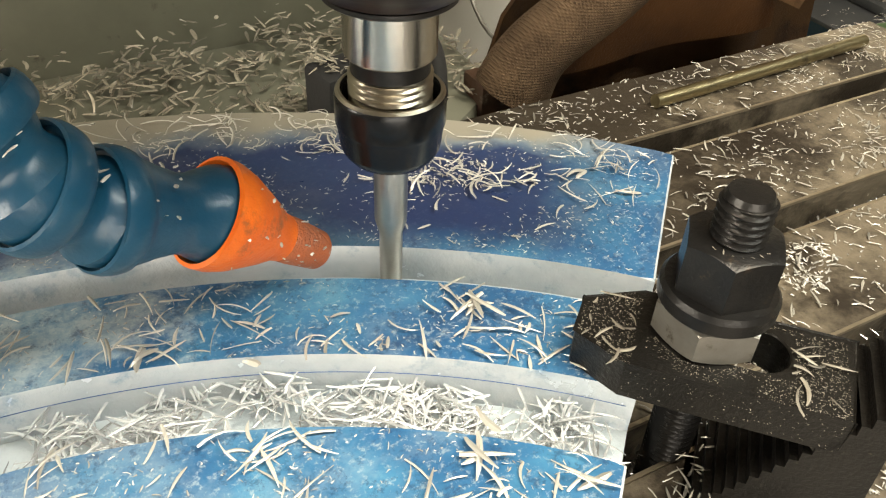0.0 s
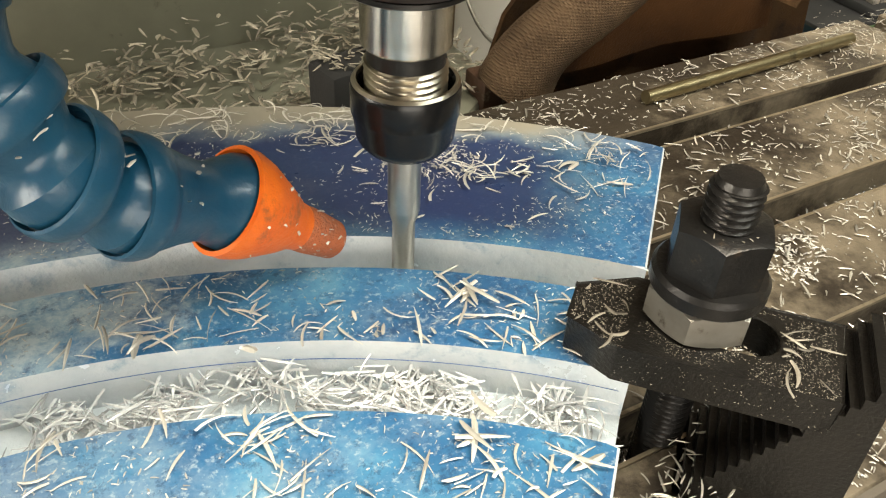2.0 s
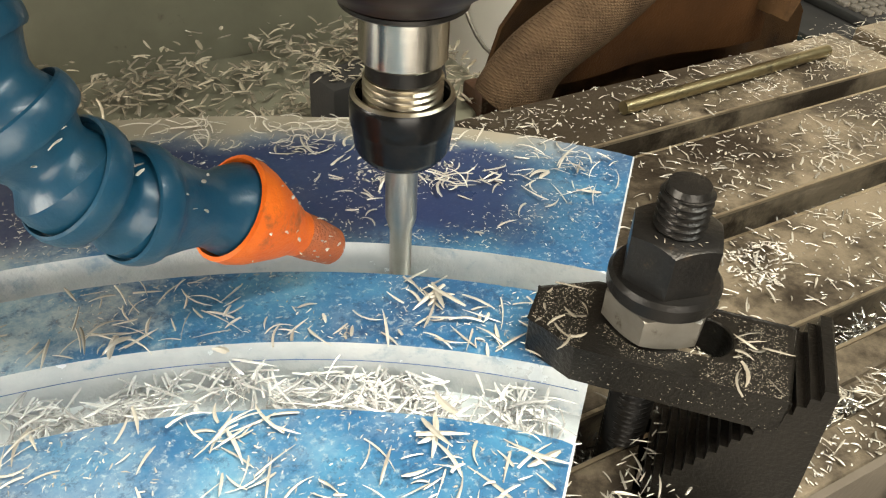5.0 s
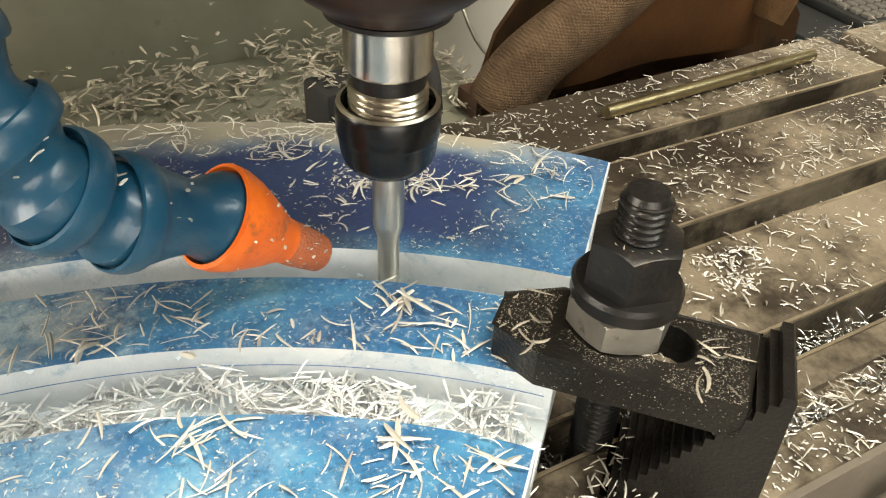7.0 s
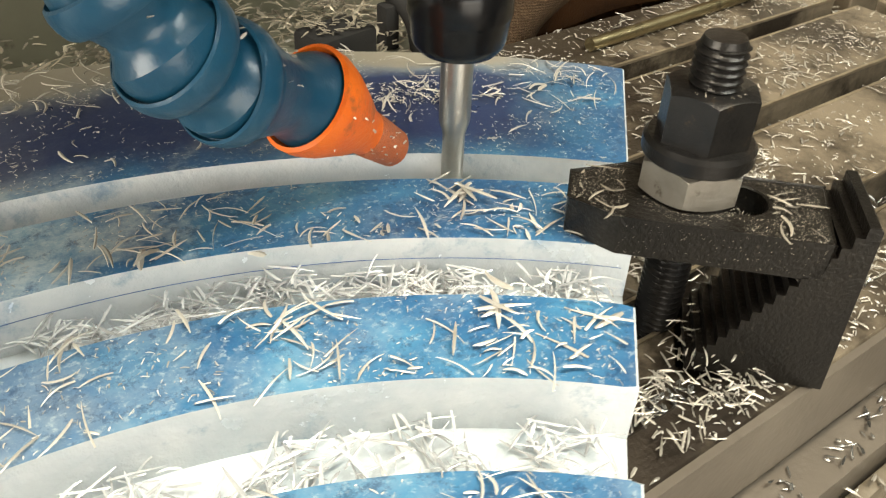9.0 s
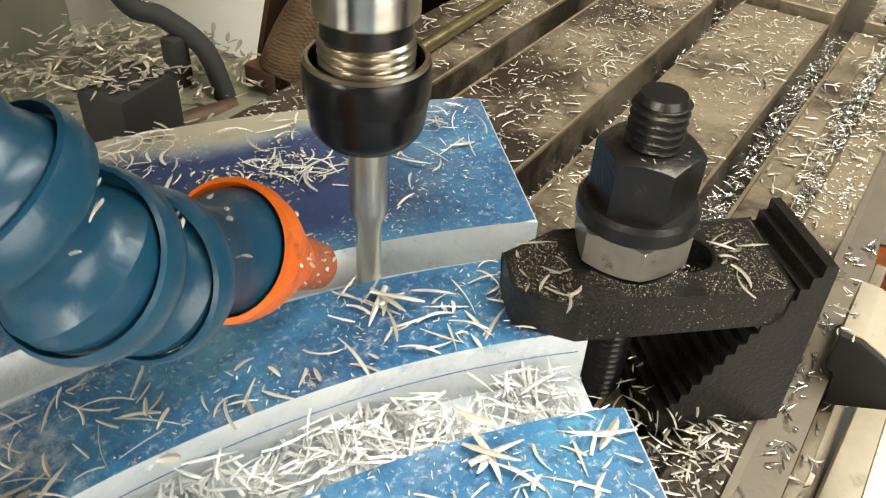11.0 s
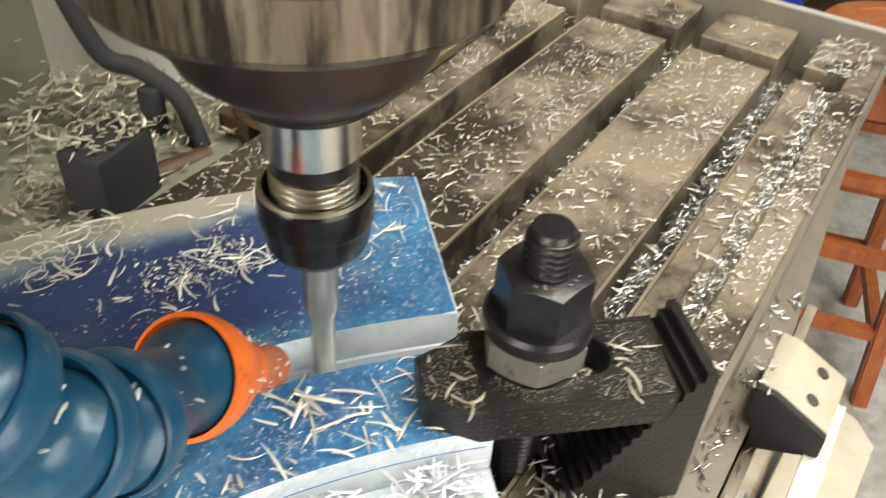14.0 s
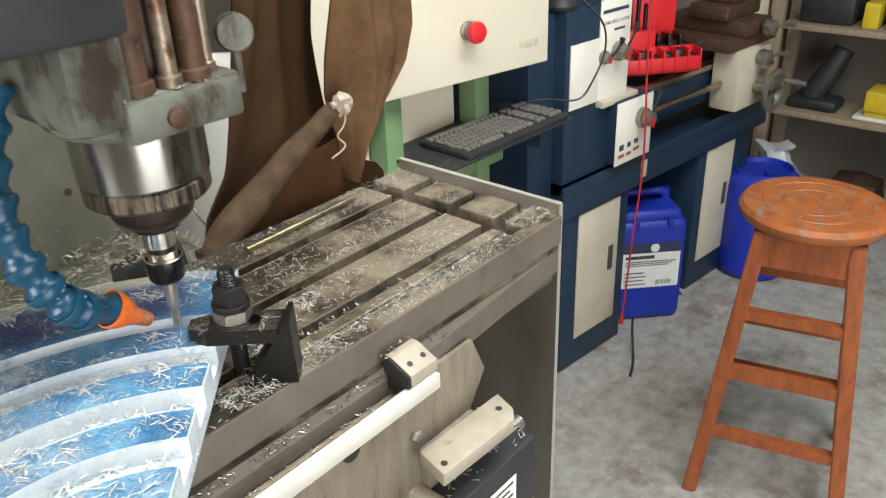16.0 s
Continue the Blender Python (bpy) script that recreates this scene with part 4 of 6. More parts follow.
def stepped(u_top, u_low, z_low, z_top, n, v0, v1):
    """A toothed wedge: steps climb from u_low to u_top."""
    prof = [(u_low, z_low), (u_top + 0.0045, z_low), (u_top + 0.0032, z_top - 0.0008), (u_top + 0.0025, z_top)]
    for k in range(n):
        f0, f1 = k / n, (k + 1) / n
        prof.append((u_top + (u_low - u_top) * f0, z_top - (z_top - z_low) * f0))
        prof.append((u_top + (u_low - u_top) * f0, z_top - (z_top - z_low) * f1))
    bm2 = bmesh.new()
    sides = [[bm2.verts.new((*on_strap(u, v), z)) for u, z in prof] for v in (v0, v1)]
    bm2.faces.new(sides[0])
    bm2.faces.new(sides[1][::-1])
    for k in range(len(prof)):
        j = (k + 1) % len(prof)
        bm2.faces.new((sides[0][k], sides[0][j], sides[1][j], sides[1][k]))
    return bm2


part("toothed_wedge", stepped(0.0658, 0.034, TZ, 0.9998, 16, -W, 0.0132), OXROUGH, block)
stud = thing("clamp_stud", (*STUD, TZ), "black threaded stud standing in a T-slot", "stud")
MOVERS.append(stud)
part("threaded_bar", screw(STUD, 0.0061, 0.926, 1.0315, 0.0019, 0.0011, 36), BLACKOX, stud)
part("stud_tip", revolve([(0.0, 1.0312), (0.0053, 1.0312), (0.0047, 1.0327), (0, 1.033)], (*STUD, 0), 28), BLACKOX, stud)
nut1 = solo("hex_nut", hex_nut(STUD, 0.0132, 0.9938, 1.0033, 33.4), ZINC, (*STUD, 0.9938), "scuffed zinc hexagon nut on the clamp strap", "nut")
nut2 = thing("flange_nut", (*STUD, 1.0034), "black oxide flange nut on the stud", "nut")
part("hexagon", hex_nut(STUD, 0.0114, 1.0082, 1.0212, 46.4, low=False), BLACKOX, nut2)
part("flange", revolve([(0.0, 1.0034), (0.0129, 1.0034), (0.0133, 1.0039), (0.0133, 1.0071), (0.0124, 1.0083), (0.0, 1.0083)], (*STUD, 0), 48), BLACKOX, nut2)
MOVERS += [nut1, nut2]
rod = solo("brass_rod", tube([(0.165, 0.0775, TZ + 0.0033), (0.235, 0.08, TZ + 0.0033), (0.305, 0.083, TZ + 0.0033)], 0.0032, 14), BRASS, (0.235, 0.08, TZ), "dull brass rod lying on the table", "rod")
MOVERS.append(rod)

# ---- leather chip guard behind the table ----
guard = thing("leather_guard", (0.26, 0.14, 0.94), "brown leather sheet hung as a swarf guard behind the table", "leather sheet")


def sheet(left, right, zs, depth, nu=34, thick=0.003):
    """A hanging sheet between two edge lines, with folds; left and right give x at height z."""
    bm = bmesh.new()
    grid = []
    for z in zs:
        a, b = left(z), right(z)
        grid.append([Vector((a + (b - a) * i / nu, depth(i / nu, z), z)) for i in range(nu + 1)])
    layers = []
    for off in (0.0, thick):
        layers.append([[bm.verts.new(p + Vector((0, off, 0))) for p in row] for row in grid])
    for k, lay in enumerate(layers):
        for r0, r1 in zip(lay, lay[1:]):
            for i in range(nu):
                q = (r0[i], r0[i + 1], r1[i + 1], r1[i])
                bm.faces.new(q if k == 0 else q[::-1])
    f, g = layers
    for i in range(nu):
        bm.faces.new((f[0][i], g[0][i], g[0][i + 1], f[0][i + 1]))
        bm.faces.new((f[-1][i + 1], g[-1][i + 1], g[-1][i], f[-1][i]))
    for j in range(len(f) - 1):
        bm.faces.new((f[j][0], f[j + 1][0], g[j + 1][0], g[j][0]))
        bm.faces.new((f[j + 1][-1], f[j][-1], g[j][-1], g[j + 1][-1]))
    return bm


def edge_line(*pairs):
    zs, xs = [p[0] for p in pairs], [p[1] for p in pairs]
    return lambda z: float(np.interp(z, zs, xs))


ZS = list(np.linspace(0.885, 1.42, 44))
part("dark_sheet", sheet(edge_line((0.93, 0.136), (0.96, 0.142), (1.0, 0.168), (1.14, 0.196), (1.42, 0.25)), edge_line((0.93, 0.4), (0.95, 0.36), (1.0, 0.33), (1.1, 0.32), (1.42, 0.34)), ZS,
     lambda u, z: 0.164 + 0.012 * math.sin(5 * u + 9 * z) + 0.006 * math.sin(17 * u - 14 * z) + 0.02 * u), LEATHER, guard)
part("folded_flap", sheet(edge_line((0.955, 0.299), (1.0, 0.297), (1.05, 0.283), (1.09, 0.284), (1.42, 0.33)), edge_line((0.955, 0.303), (0.98, 0.322), (1.02, 0.362), (1.06, 0.4), (1.1, 0.413), (1.16, 0.41), (1.42, 0.4)), list(np.linspace(0.955, 1.42, 40)),
     lambda u, z: 0.122 + 0.02 * abs(math.sin(2.3 * u + 5 * z)) + 0.004 * math.sin(20 * u + 20 * z), nu=26), LEATHERLIGHT, guard, "lighter flesh side of a folded flap")
part("woven_sleeve", tube([(0.136, 0.147, 0.93), (0.148, 0.143, 0.954), (0.184, 0.134, 0.983), (0.218, 0.126, 1.011), (0.245, 0.115, 1.034), (0.27, 0.118, 1.046)], lambda t: 0.0195 - 0.0115 * t + 0.0004 * math.sin(23 * t), 20, 12), WEAVE, guard, "woven hem rolled into a sleeve")
part("lower_panel", sheet(edge_line((0.935, 0.142), (0.97, 0.162), (1.0, 0.205)), edge_line((0.935, 0.31), (0.97, 0.31), (1.0, 0.3)), list(np.linspace(0.935, 1.0, 12)),
     lambda u, z: 0.146 + 0.003 * math.sin(9 * u + 30 * z), nu=20, thick=0.002), REDLEATHER, guard, "smooth red-brown leather under the sleeve")
for k in range(9):
    a = k * 0.75
    part("knot_strand", tube([(0.273 + 0.011 * math.cos(a), 0.113 + 0.006 * math.sin(2 * a), 1.05 + 0.009 * math.sin(a)), (0.279 + 0.003 * math.cos(3 * a), 0.108, 1.052 + 0.003 * math.sin(a)), (0.275 + 0.012 * math.cos(a + 2.2), 0.114, 1.048 + 0.01 * math.sin(a + 2.2))], 0.0038, 8, 5), RAG, guard, "frayed pale rag strand")
part("loose_thread", tube([(0.279, 0.11, 1.045), (0.273, 0.108, 1.03), (0.265, 0.11, 1.02), (0.272, 0.108, 1.008), (0.255, 0.11, 1.0)], 0.0009, 6), RAG, guard)

# ---- control cabinet, tray and keyboard ----
cabinet = thing("control_cabinet", (0.95, 0.45, 0.869), "cream-painted steel control cabinet with a red emergency button", "control cabinet")
part("case", box(0.58, 1.107, 0.45, 0.66, 0.869, 1.5, bevel=0.004), CREAM, cabinet)
es = part("emergency_button", revolve([(0.0, 0.02), (0.017, 0.02), (0.0195, 0.023), (0.02, 0.028), (0.018, 0.033), (0.01, 0.036), (0, 0.0365)], (0.902, 0.45, 0.962), 32, axis=(0, -1, 0)), REDP, cabinet, "red mushroom push button")
part("button_collar", revolve([(0.0, 0), (0.017, 0), (0.017, 0.004), (0.013, 0.006), (0.011, 0.02), (0, 0.02)], (0.902, 0.45, 0.962), 28, axis=(0, -1, 0)), ZINC, es, "bright metal collar")
for k in range(4):
    part("print_bar", box(1.03 + 0.013 * k, 1.039 + 0.013 * k, 0.4485, 0.4499, 0.907, 0.92), LCREAM, cabinet)
cabinet.rotation_euler.z = radians(-11.6)
legs = thing("cabinet_stand", (0.85, 0.5, 0), "pale green steel stand under the control cabinet", "stand")
for lx in (0.62, 0.74, 1.0):
    part("post", box(lx, lx + 0.045, 0.52, 0.565, 0, 0.885, bevel=0.003), GREENP, legs)
part("crosspiece", box(0.6, 1.1, 0.525, 0.56, 0.64, 0.69, bevel=0.003), GREENP, legs)
part("back_panel", box(0.63, 0.99, 0.57, 0.58, 0.3, 0.86), CREAM, legs, "cream rear panel")

TRZ = 0.745
tray = thing("keyboard_tray", (0.98, 0.47, TRZ), "dusty black steel keyboard tray strewn with swarf", "tray")
part("tray_top", box(0.76, 1.16, 0.395, 0.585, TRZ - 0.005, TRZ, bevel=0.001), BLACKP, tray)
for bx in (0.79, 1.08):
    part("tray_bracket", box(bx, bx + 0.02, 0.42, 0.56, TRZ - 0.05, TRZ - 0.005), LBLUE, tray)
KW, KD = 0.308, 0.128
kb = thing("keyboard", (0.97, 0.47, TRZ), "dusty black computer keyboard on the tray", "keyboard")
part("keyboard_case", prism([(0.97 - KW / 2, 0.47 - KD / 2), (0.97 + KW / 2, 0.47 - KD / 2), (0.97 + KW / 2, 0.47 + KD / 2), (0.97 - KW / 2, 0.47 + KD / 2)], TRZ, TRZ + 0.012, bevel=0.003), BLACKP, kb)
key = box(-0.0052, 0.0052, -0.0065, 0.0065, 0, 0.006, bevel=0.0012, seg=1)
keymesh = put("key", key, KEYCAP, (0, 0, 0))
widebm = box(-0.031, 0.031, -0.0065, 0.0065, 0, 0.006, bevel=0.0012, seg=1)
widemesh = put("key", widebm, KEYCAP, (0, 0, 0))
for r in range(6):
    for c in range(22):
        if c in (15, 18) or (r == 5 and 3 <= c <= 8 and c != 5):
            continue
        ob = new("key", widemesh if (r == 5 and c == 5) else keymesh)
        ob.location = (-KW / 2 + 0.012 + c * 0.0135 + 0.002 * (r % 3 if c < 14 else 0), KD / 2 - 0.018 - r * 0.0172 - (0.004 if r else 0), 0.0115)
        ob.parent = kb
part("keyboard_cable", tube([(1.1, 0.53, TRZ + 0.01), (1.16, 0.5, TRZ + 0.015), (1.2, 0.44, 0.76), (1.24, 0.43, 0.79), (1.27, 0.42, 0.86), (1.24, 0.42, 0.93), (1.22, 0.5, 0.99)], 0.0022, 8), BLACKP, kb)
kb.rotation_euler.z = tray.rotation_euler.z = radians(-3.0)
kb.location.x, kb.location.y = 0.992, 0.462

# ---- the lathe ----
LO = (1.26, 0.465)
lathe = thing("metal_lathe", (LO[0], LO[1], 0), "dark blue and cream metal lathe on two cabinets", "lathe")


def lbox(x0, x1, y0, y1, z0, z1, bevel=0.002):
    return box(LO[0] + x0, LO[0] + x1, LO[1] + y0, LO[1] + y1, z0, z1, bevel=bevel)


def lrev(profile, x, y, z, seg=28, axis=(0, -1, 0)):
    return revolve(profile, (LO[0] + x, LO[1] + y, z), seg, axis=axis)


for cx0, cx1, dx0, dx1 in ((0.0, 0.262, 0.055, 0.222), (0.6, 0.892, 0.64, 0.79)):
    cab = part("floor_cabinet", lbox(cx0, cx1, 0, 0.36, 0, 0.45, 0.004), LBLUE, lathe)
    door = part("cabinet_door", lbox(dx0, dx1, -0.004, 0.0, 0.085, 0.44, 0.001), LCREAM, cab, "cream door panel")
    part("pull", lbox(dx1 - 0.04, dx1 - 0.02, -0.0055, -0.0035, 0.24, 0.31, 0.0005), INK, cab, "dark recessed pull")
part("kneehole_back", lbox(0.262, 0.6, 0.33, 0.345, 0.0, 0.45), BLACKP, lathe)
part("chip_tray", merge(lbox(-0.02, 0.95, -0.012, 0.38, 0.45, 0.5), lbox(-0.02, 0.95, -0.012, -0.004, 0.5, 0.535, 0.001)), LBLUE, lathe, "blue chip tray")
part("tray_sticker", lbox(0.29, 0.315, -0.0135, -0.012, 0.47, 0.515, 0), LCREAM, lathe)
part("headstock", merge(lbox(-0.012, 0.212, 0.0, 0.33, 0.535, 0.935, 0.008), lbox(-0.1, -0.012, 0.03, 0.33, 0.5, 0.93, 0.006)), LBLUE, lathe)
part("control_face", lbox(0.1, 0.213, -0.004, 0.0, 0.7, 0.94, 0.001), PANEL, lathe, "white control face")
part("side_plate", lbox(0.0, 0.1, -0.004, 0.0, 0.715, 0.86, 0.001), PANEL, lathe)
gear = part("gearbox", lbox(0.145, 0.287, -0.03, 0.1, 0.55, 0.705, 0.004), LBLUE, lathe)
part("gearbox_face", lbox(0.143, 0.287, -0.033, -0.0302, 0.548, 0.703, 0.001), PANEL, gear, "white instruction plate")
part("head_ledge", lbox(0.1, 0.24, -0.02, 0.06, 0.7, 0.716, 0.002), LCREAM, lathe)
knobprof = [(0.0, 0), (0.022, 0), (0.022, 0.012), (0.017, 0.014), (0.016, 0.03), (0.0, 0.031)]
for kx, ky, kz, s in ((0.165, -0.004, 0.82, 1.0), (0.113, -0.004, 0.815, 0.7), (0.24, -0.033, 0.65, 1.1)):
    kn = part("selector_knob", lrev([(r * s, h * s) for r, h in knobprof], kx, ky, kz), ZINC, lathe, "grey metal selector knob")
    part("red_pointer", lbox(kx - 0.004, kx + 0.004, ky - 0.0335 * s, ky - 0.031 * s, kz - 0.016 * s, kz + 0.004, 0), REDP, kn)
    lever = part("lever", tube([(LO[0] + kx + 0.004, LO[1] + ky - 0.02, kz), (LO[0] + kx + 0.012, LO[1] + ky - 0.035, kz + 0.04 * s), (LO[0] + kx + 0.015, LO[1] + ky - 0.04, kz + 0.065 * s)], lambda t: 0.003 + 0.005 * max(0, t - 0.55) * 2, 10), BLACKP, kn)
# readable heading on the face, other print as bars
for txt, tx, tz, size in (("GEAR HEAD LATHE", 0.106, 0.885, 0.0115),):
    cu = bpy.data.curves.new("heading", "FONT")
    cu.body, cu.size, cu.extrude = txt, size, 0.0002
    tmp = new("heading", cu)
    bpy.context.view_layer.update()
    me = bpy.data.meshes.new_from_object(tmp)
    bpy.data.objects.remove(tmp)
    me.transform(Matrix.Translation((tx, -0.0044, tz)) @ Euler((radians(90), 0, 0)).to_matrix().to_4x4())
    me.materials.append(NAVYINK)
    tob = new("heading", me)
    tob.parent = lathe
for bx0, bx1, by, bz0, bz1, m in ((0.106, 0.2, -0.0046, 0.91, 0.918, NAVYINK), (0.15, 0.19, -0.0046, 0.868, 0.873, NAVYINK), (0.155, 0.18, -0.0336, 0.565, 0.573, STOOL), (0.187, 0.208, -0.0336, 0.565, 0.573, STOOL), (0.215, 0.24, -0.0336, 0.57, 0.578, STOOL), (0.158, 0.176, -0.0336, 0.583, 0.597, INK), (0.19, 0.204, -0.0336, 0.586, 0.598, INK), (0.218, 0.234, -0.0336, 0.588, 0.6, INK)):
    part("print_bar", lbox(bx0, bx1, by, by + 0.0006, bz0, bz1, 0), m, lathe)
part("bed", lbox(0.21, 1.0, 0.06, 0.22, 0.56, 0.655, 0.004), LBLUE, lathe)
part("bed_way", merge(lbox(0.21, 1.0, 0.05, 0.08, 0.655, 0.672, 0.003), lbox(0.21, 1.0, 0.19, 0.225, 0.655, 0.672, 0.003)), THREAD, lathe, "worn bare bed ways")
part("feed_shaft", tube([(LO[0] + 0.285, LO[1] + 0.02, 0.62), (LO[0] + 0.6, LO[1] + 0.02, 0.62), (LO[0] + 1.0, LO[1] + 0.02, 0.62)], 0.009, 12), THREAD, lathe)
part("chuck", lrev([(0.0, 0), (0.07, 0), (0.075, 0.004), (0.075, 0.06), (0.07, 0.064), (0.03, 0.066), (0.03, 0.05), (0, 0.05)], 0.212, 0.16, 0.85, 40, (1, 0, 0)), THREAD, lathe, "steel chuck")
apron = part("apron", lbox(0.7, 0.87, -0.035, 0.05, 0.545, 0.715, 0.008), LCREAM, lathe, "cream saddle apron")
part("carriage", lbox(0.66, 0.92, -0.02, 0.24, 0.715, 0.75, 0.005), RUST, lathe)
part("cross_slide", merge(lbox(0.72, 0.86, -0.03, 0.22, 0.75, 0.79, 0.006), lbox(0.7, 0.88, 0.02, 0.14, 0.79, 0.83, 0.006)), RUST, lathe, "rust-brown cross slide")
part("tool_post", lbox(0.74, 0.83, 0.03, 0.12, 0.83, 0.9, 0.006), RUST, lathe)
part("tailstock", merge(lbox(0.93, 1.02, 0.06, 0.2, 0.672, 0.84, 0.01), lrev([(0.025, -0.03), (0.025, 0.1), (0, 0.1)], 0.9, 0.13, 0.86, 20, (1, 0, 0))), LCREAM, lathe)
for wx, wz, wr in ((0.8, 0.6, 0.055),):
    wheel = part("handwheel", merge(lrev([(wr, 0), (wr + 0.006, 0.003), (wr + 0.006, 0.012), (wr, 0.015), (wr - 0.01, 0.012), (wr - 0.01, 0.003)], wx, -0.085, wz, 40), lrev([(0.016, -0.035), (0.018, 0.02), (0, 0.02)], wx, -0.06, wz, 24)), ZINC, lathe, "worn steel handwheel")
    part("spoke", merge(lbox(wx - wr, wx + wr, -0.094, -0.088, wz - 0.006, wz + 0.006), lbox(wx - 0.006, wx + 0.006, -0.094, -0.088, wz - wr, wz + wr)), THREAD, wheel)
    part("crank_grip", lrev([(0.007, 0), (0.009, 0.03), (0.007, 0.06), (0, 0.062)], wx + wr * 0.8, -0.1, wz + 0.02, 14), ZINC, wheel)
for hx, hy, hz in ((0.79, -0.04, 0.69), (0.8, -0.04, 0.77)):
    ball = part("ball_crank", lrev([(0.018, 0), (0.022, 0.01), (0.02, 0.03), (0.0, 0.04)], hx, hy, hz, 20), ZINC, lathe)
    part("crank_bar", tube([(LO[0] + hx, LO[1] + hy - 0.03, hz), (LO[0] + hx + 0.04, LO[1] + hy - 0.035, hz + 0.004), (LO[0] + hx + 0.085, LO[1] + hy - 0.04, hz - 0.004)], lambda t: 0.004 + 0.004 * t, 10), ZINC, ball)
lathe.rotation_euler.z = radians(-6.5)
mouse = solo("computer_mouse", revolve([(0.0, 0), (0.034, 0.0), (0.037, 0.008), (0.03, 0.022), (0.016, 0.031), (0, 0.033)], (1.27, 0.5, 0.935), 28), BLACKP, (1.27, 0.5, 0.935), "black computer mouse lying on the lathe headstock", "mouse")

RK = (LO[0] + 0.5, LO[1] + 0.065, 0.69)
rack = thing("tool_rack", RK, "bright red plastic clamping-kit rack with steel pieces", "tool rack")


def rbox(x0, x1, y0, y1, z0, z1, bevel=0.0015):
    return box(RK[0] + x0, RK[0] + x1, RK[1] + y0, RK[1] + y1, RK[2] + z0, RK[2] + z1, bevel=bevel)


part("rack_base", merge(merge(rbox(-0.1, 0.1, -0.05, 0.09, 0.0, 0.008), rbox(-0.1, 0.1, -0.05, -0.044, 0.0, 0.034)), rbox(-0.1, 0.1, -0.012, -0.006, 0.0, 0.05)), REDP, rack)
part("rack_step", rbox(-0.095, 0.01, -0.006, 0.03, 0.008, 0.085), REDP, rack, "raised red tier")
part("rack_back", merge(rbox(-0.075, 0.09, 0.076, 0.084, 0.008, 0.17), rbox(-0.095, -0.075, 0.02, 0.084, 0.008, 0.15)), REDP, rack, "tall red back panel")
for k in range(8):
    part("divider", rbox(-0.1 + 0.0281 * k, -0.0965 + 0.0281 * k, -0.052, -0.008, 0.006, 0.05, 0.0005), REDP, rack)
for k in range(7):
    part("clamp_piece", rbox(-0.093 + 0.0281 * k, -0.077 + 0.0281 * k, -0.043, -0.016, 0.008, 0.036 + 0.006 * (k % 3), 0.0015), BLACKOX, rack, "dark steel clamp piece")
for k, hgt in enumerate((0.1, 0.125, 0.14, 0.12, 0.09)):
    part("stud_piece", revolve([(0.0048, 0), (0.0048, hgt), (0.004, hgt + 0.001), (0, hgt + 0.001)], (RK[0] - 0.08 + 0.0175 * k, RK[1] + 0.012, RK[2] + 0.05), 12), BLACKOX, rack, "dark steel stud")
for k in range(3):
    part("step_piece", merge(rbox(0.02 + 0.026 * k, 0.042 + 0.026 * k, 0.006, 0.05, 0.008, 0.05 + 0.008 * (k % 2), 0.0015), rbox(0.02 + 0.026 * k, 0.03 + 0.026 * k, 0.006, 0.05, 0.05, 0.07, 0.0015)), OXROUGH, rack, "dark steel step block")
rack.rotation_euler.z = radians(-40)
rack.scale = (1.2, 1.2, 1.2)
lead = solo("red_lead", tube([(1.47, 0.39, 1.05), (1.465, 0.385, 0.8), (1.475, 0.38, 0.55), (1.46, 0.385, 0.33), (1.45, 0.39, 0.14), (1.447, 0.392, 0.09)], lambda t: 0.0026 + (0.0035 if t > 0.86 else 0), 8), REDWIRE, (1.46, 0.385, 0.09), "red test lead hanging before the lathe", "cable")
probe = solo("probe_lead", tube([(1.49, 0.38, 0.09), (1.485, 0.375, 0.045), (1.45, 0.35, 0.006), (1.4, 0.325, 0.005), (1.36, 0.31, 0.005)], 0.0035, 8), BLACKP, (1.45, 0.35, 0), "thin black lead lying on the floor", "cable")

# ---- blue cans ----


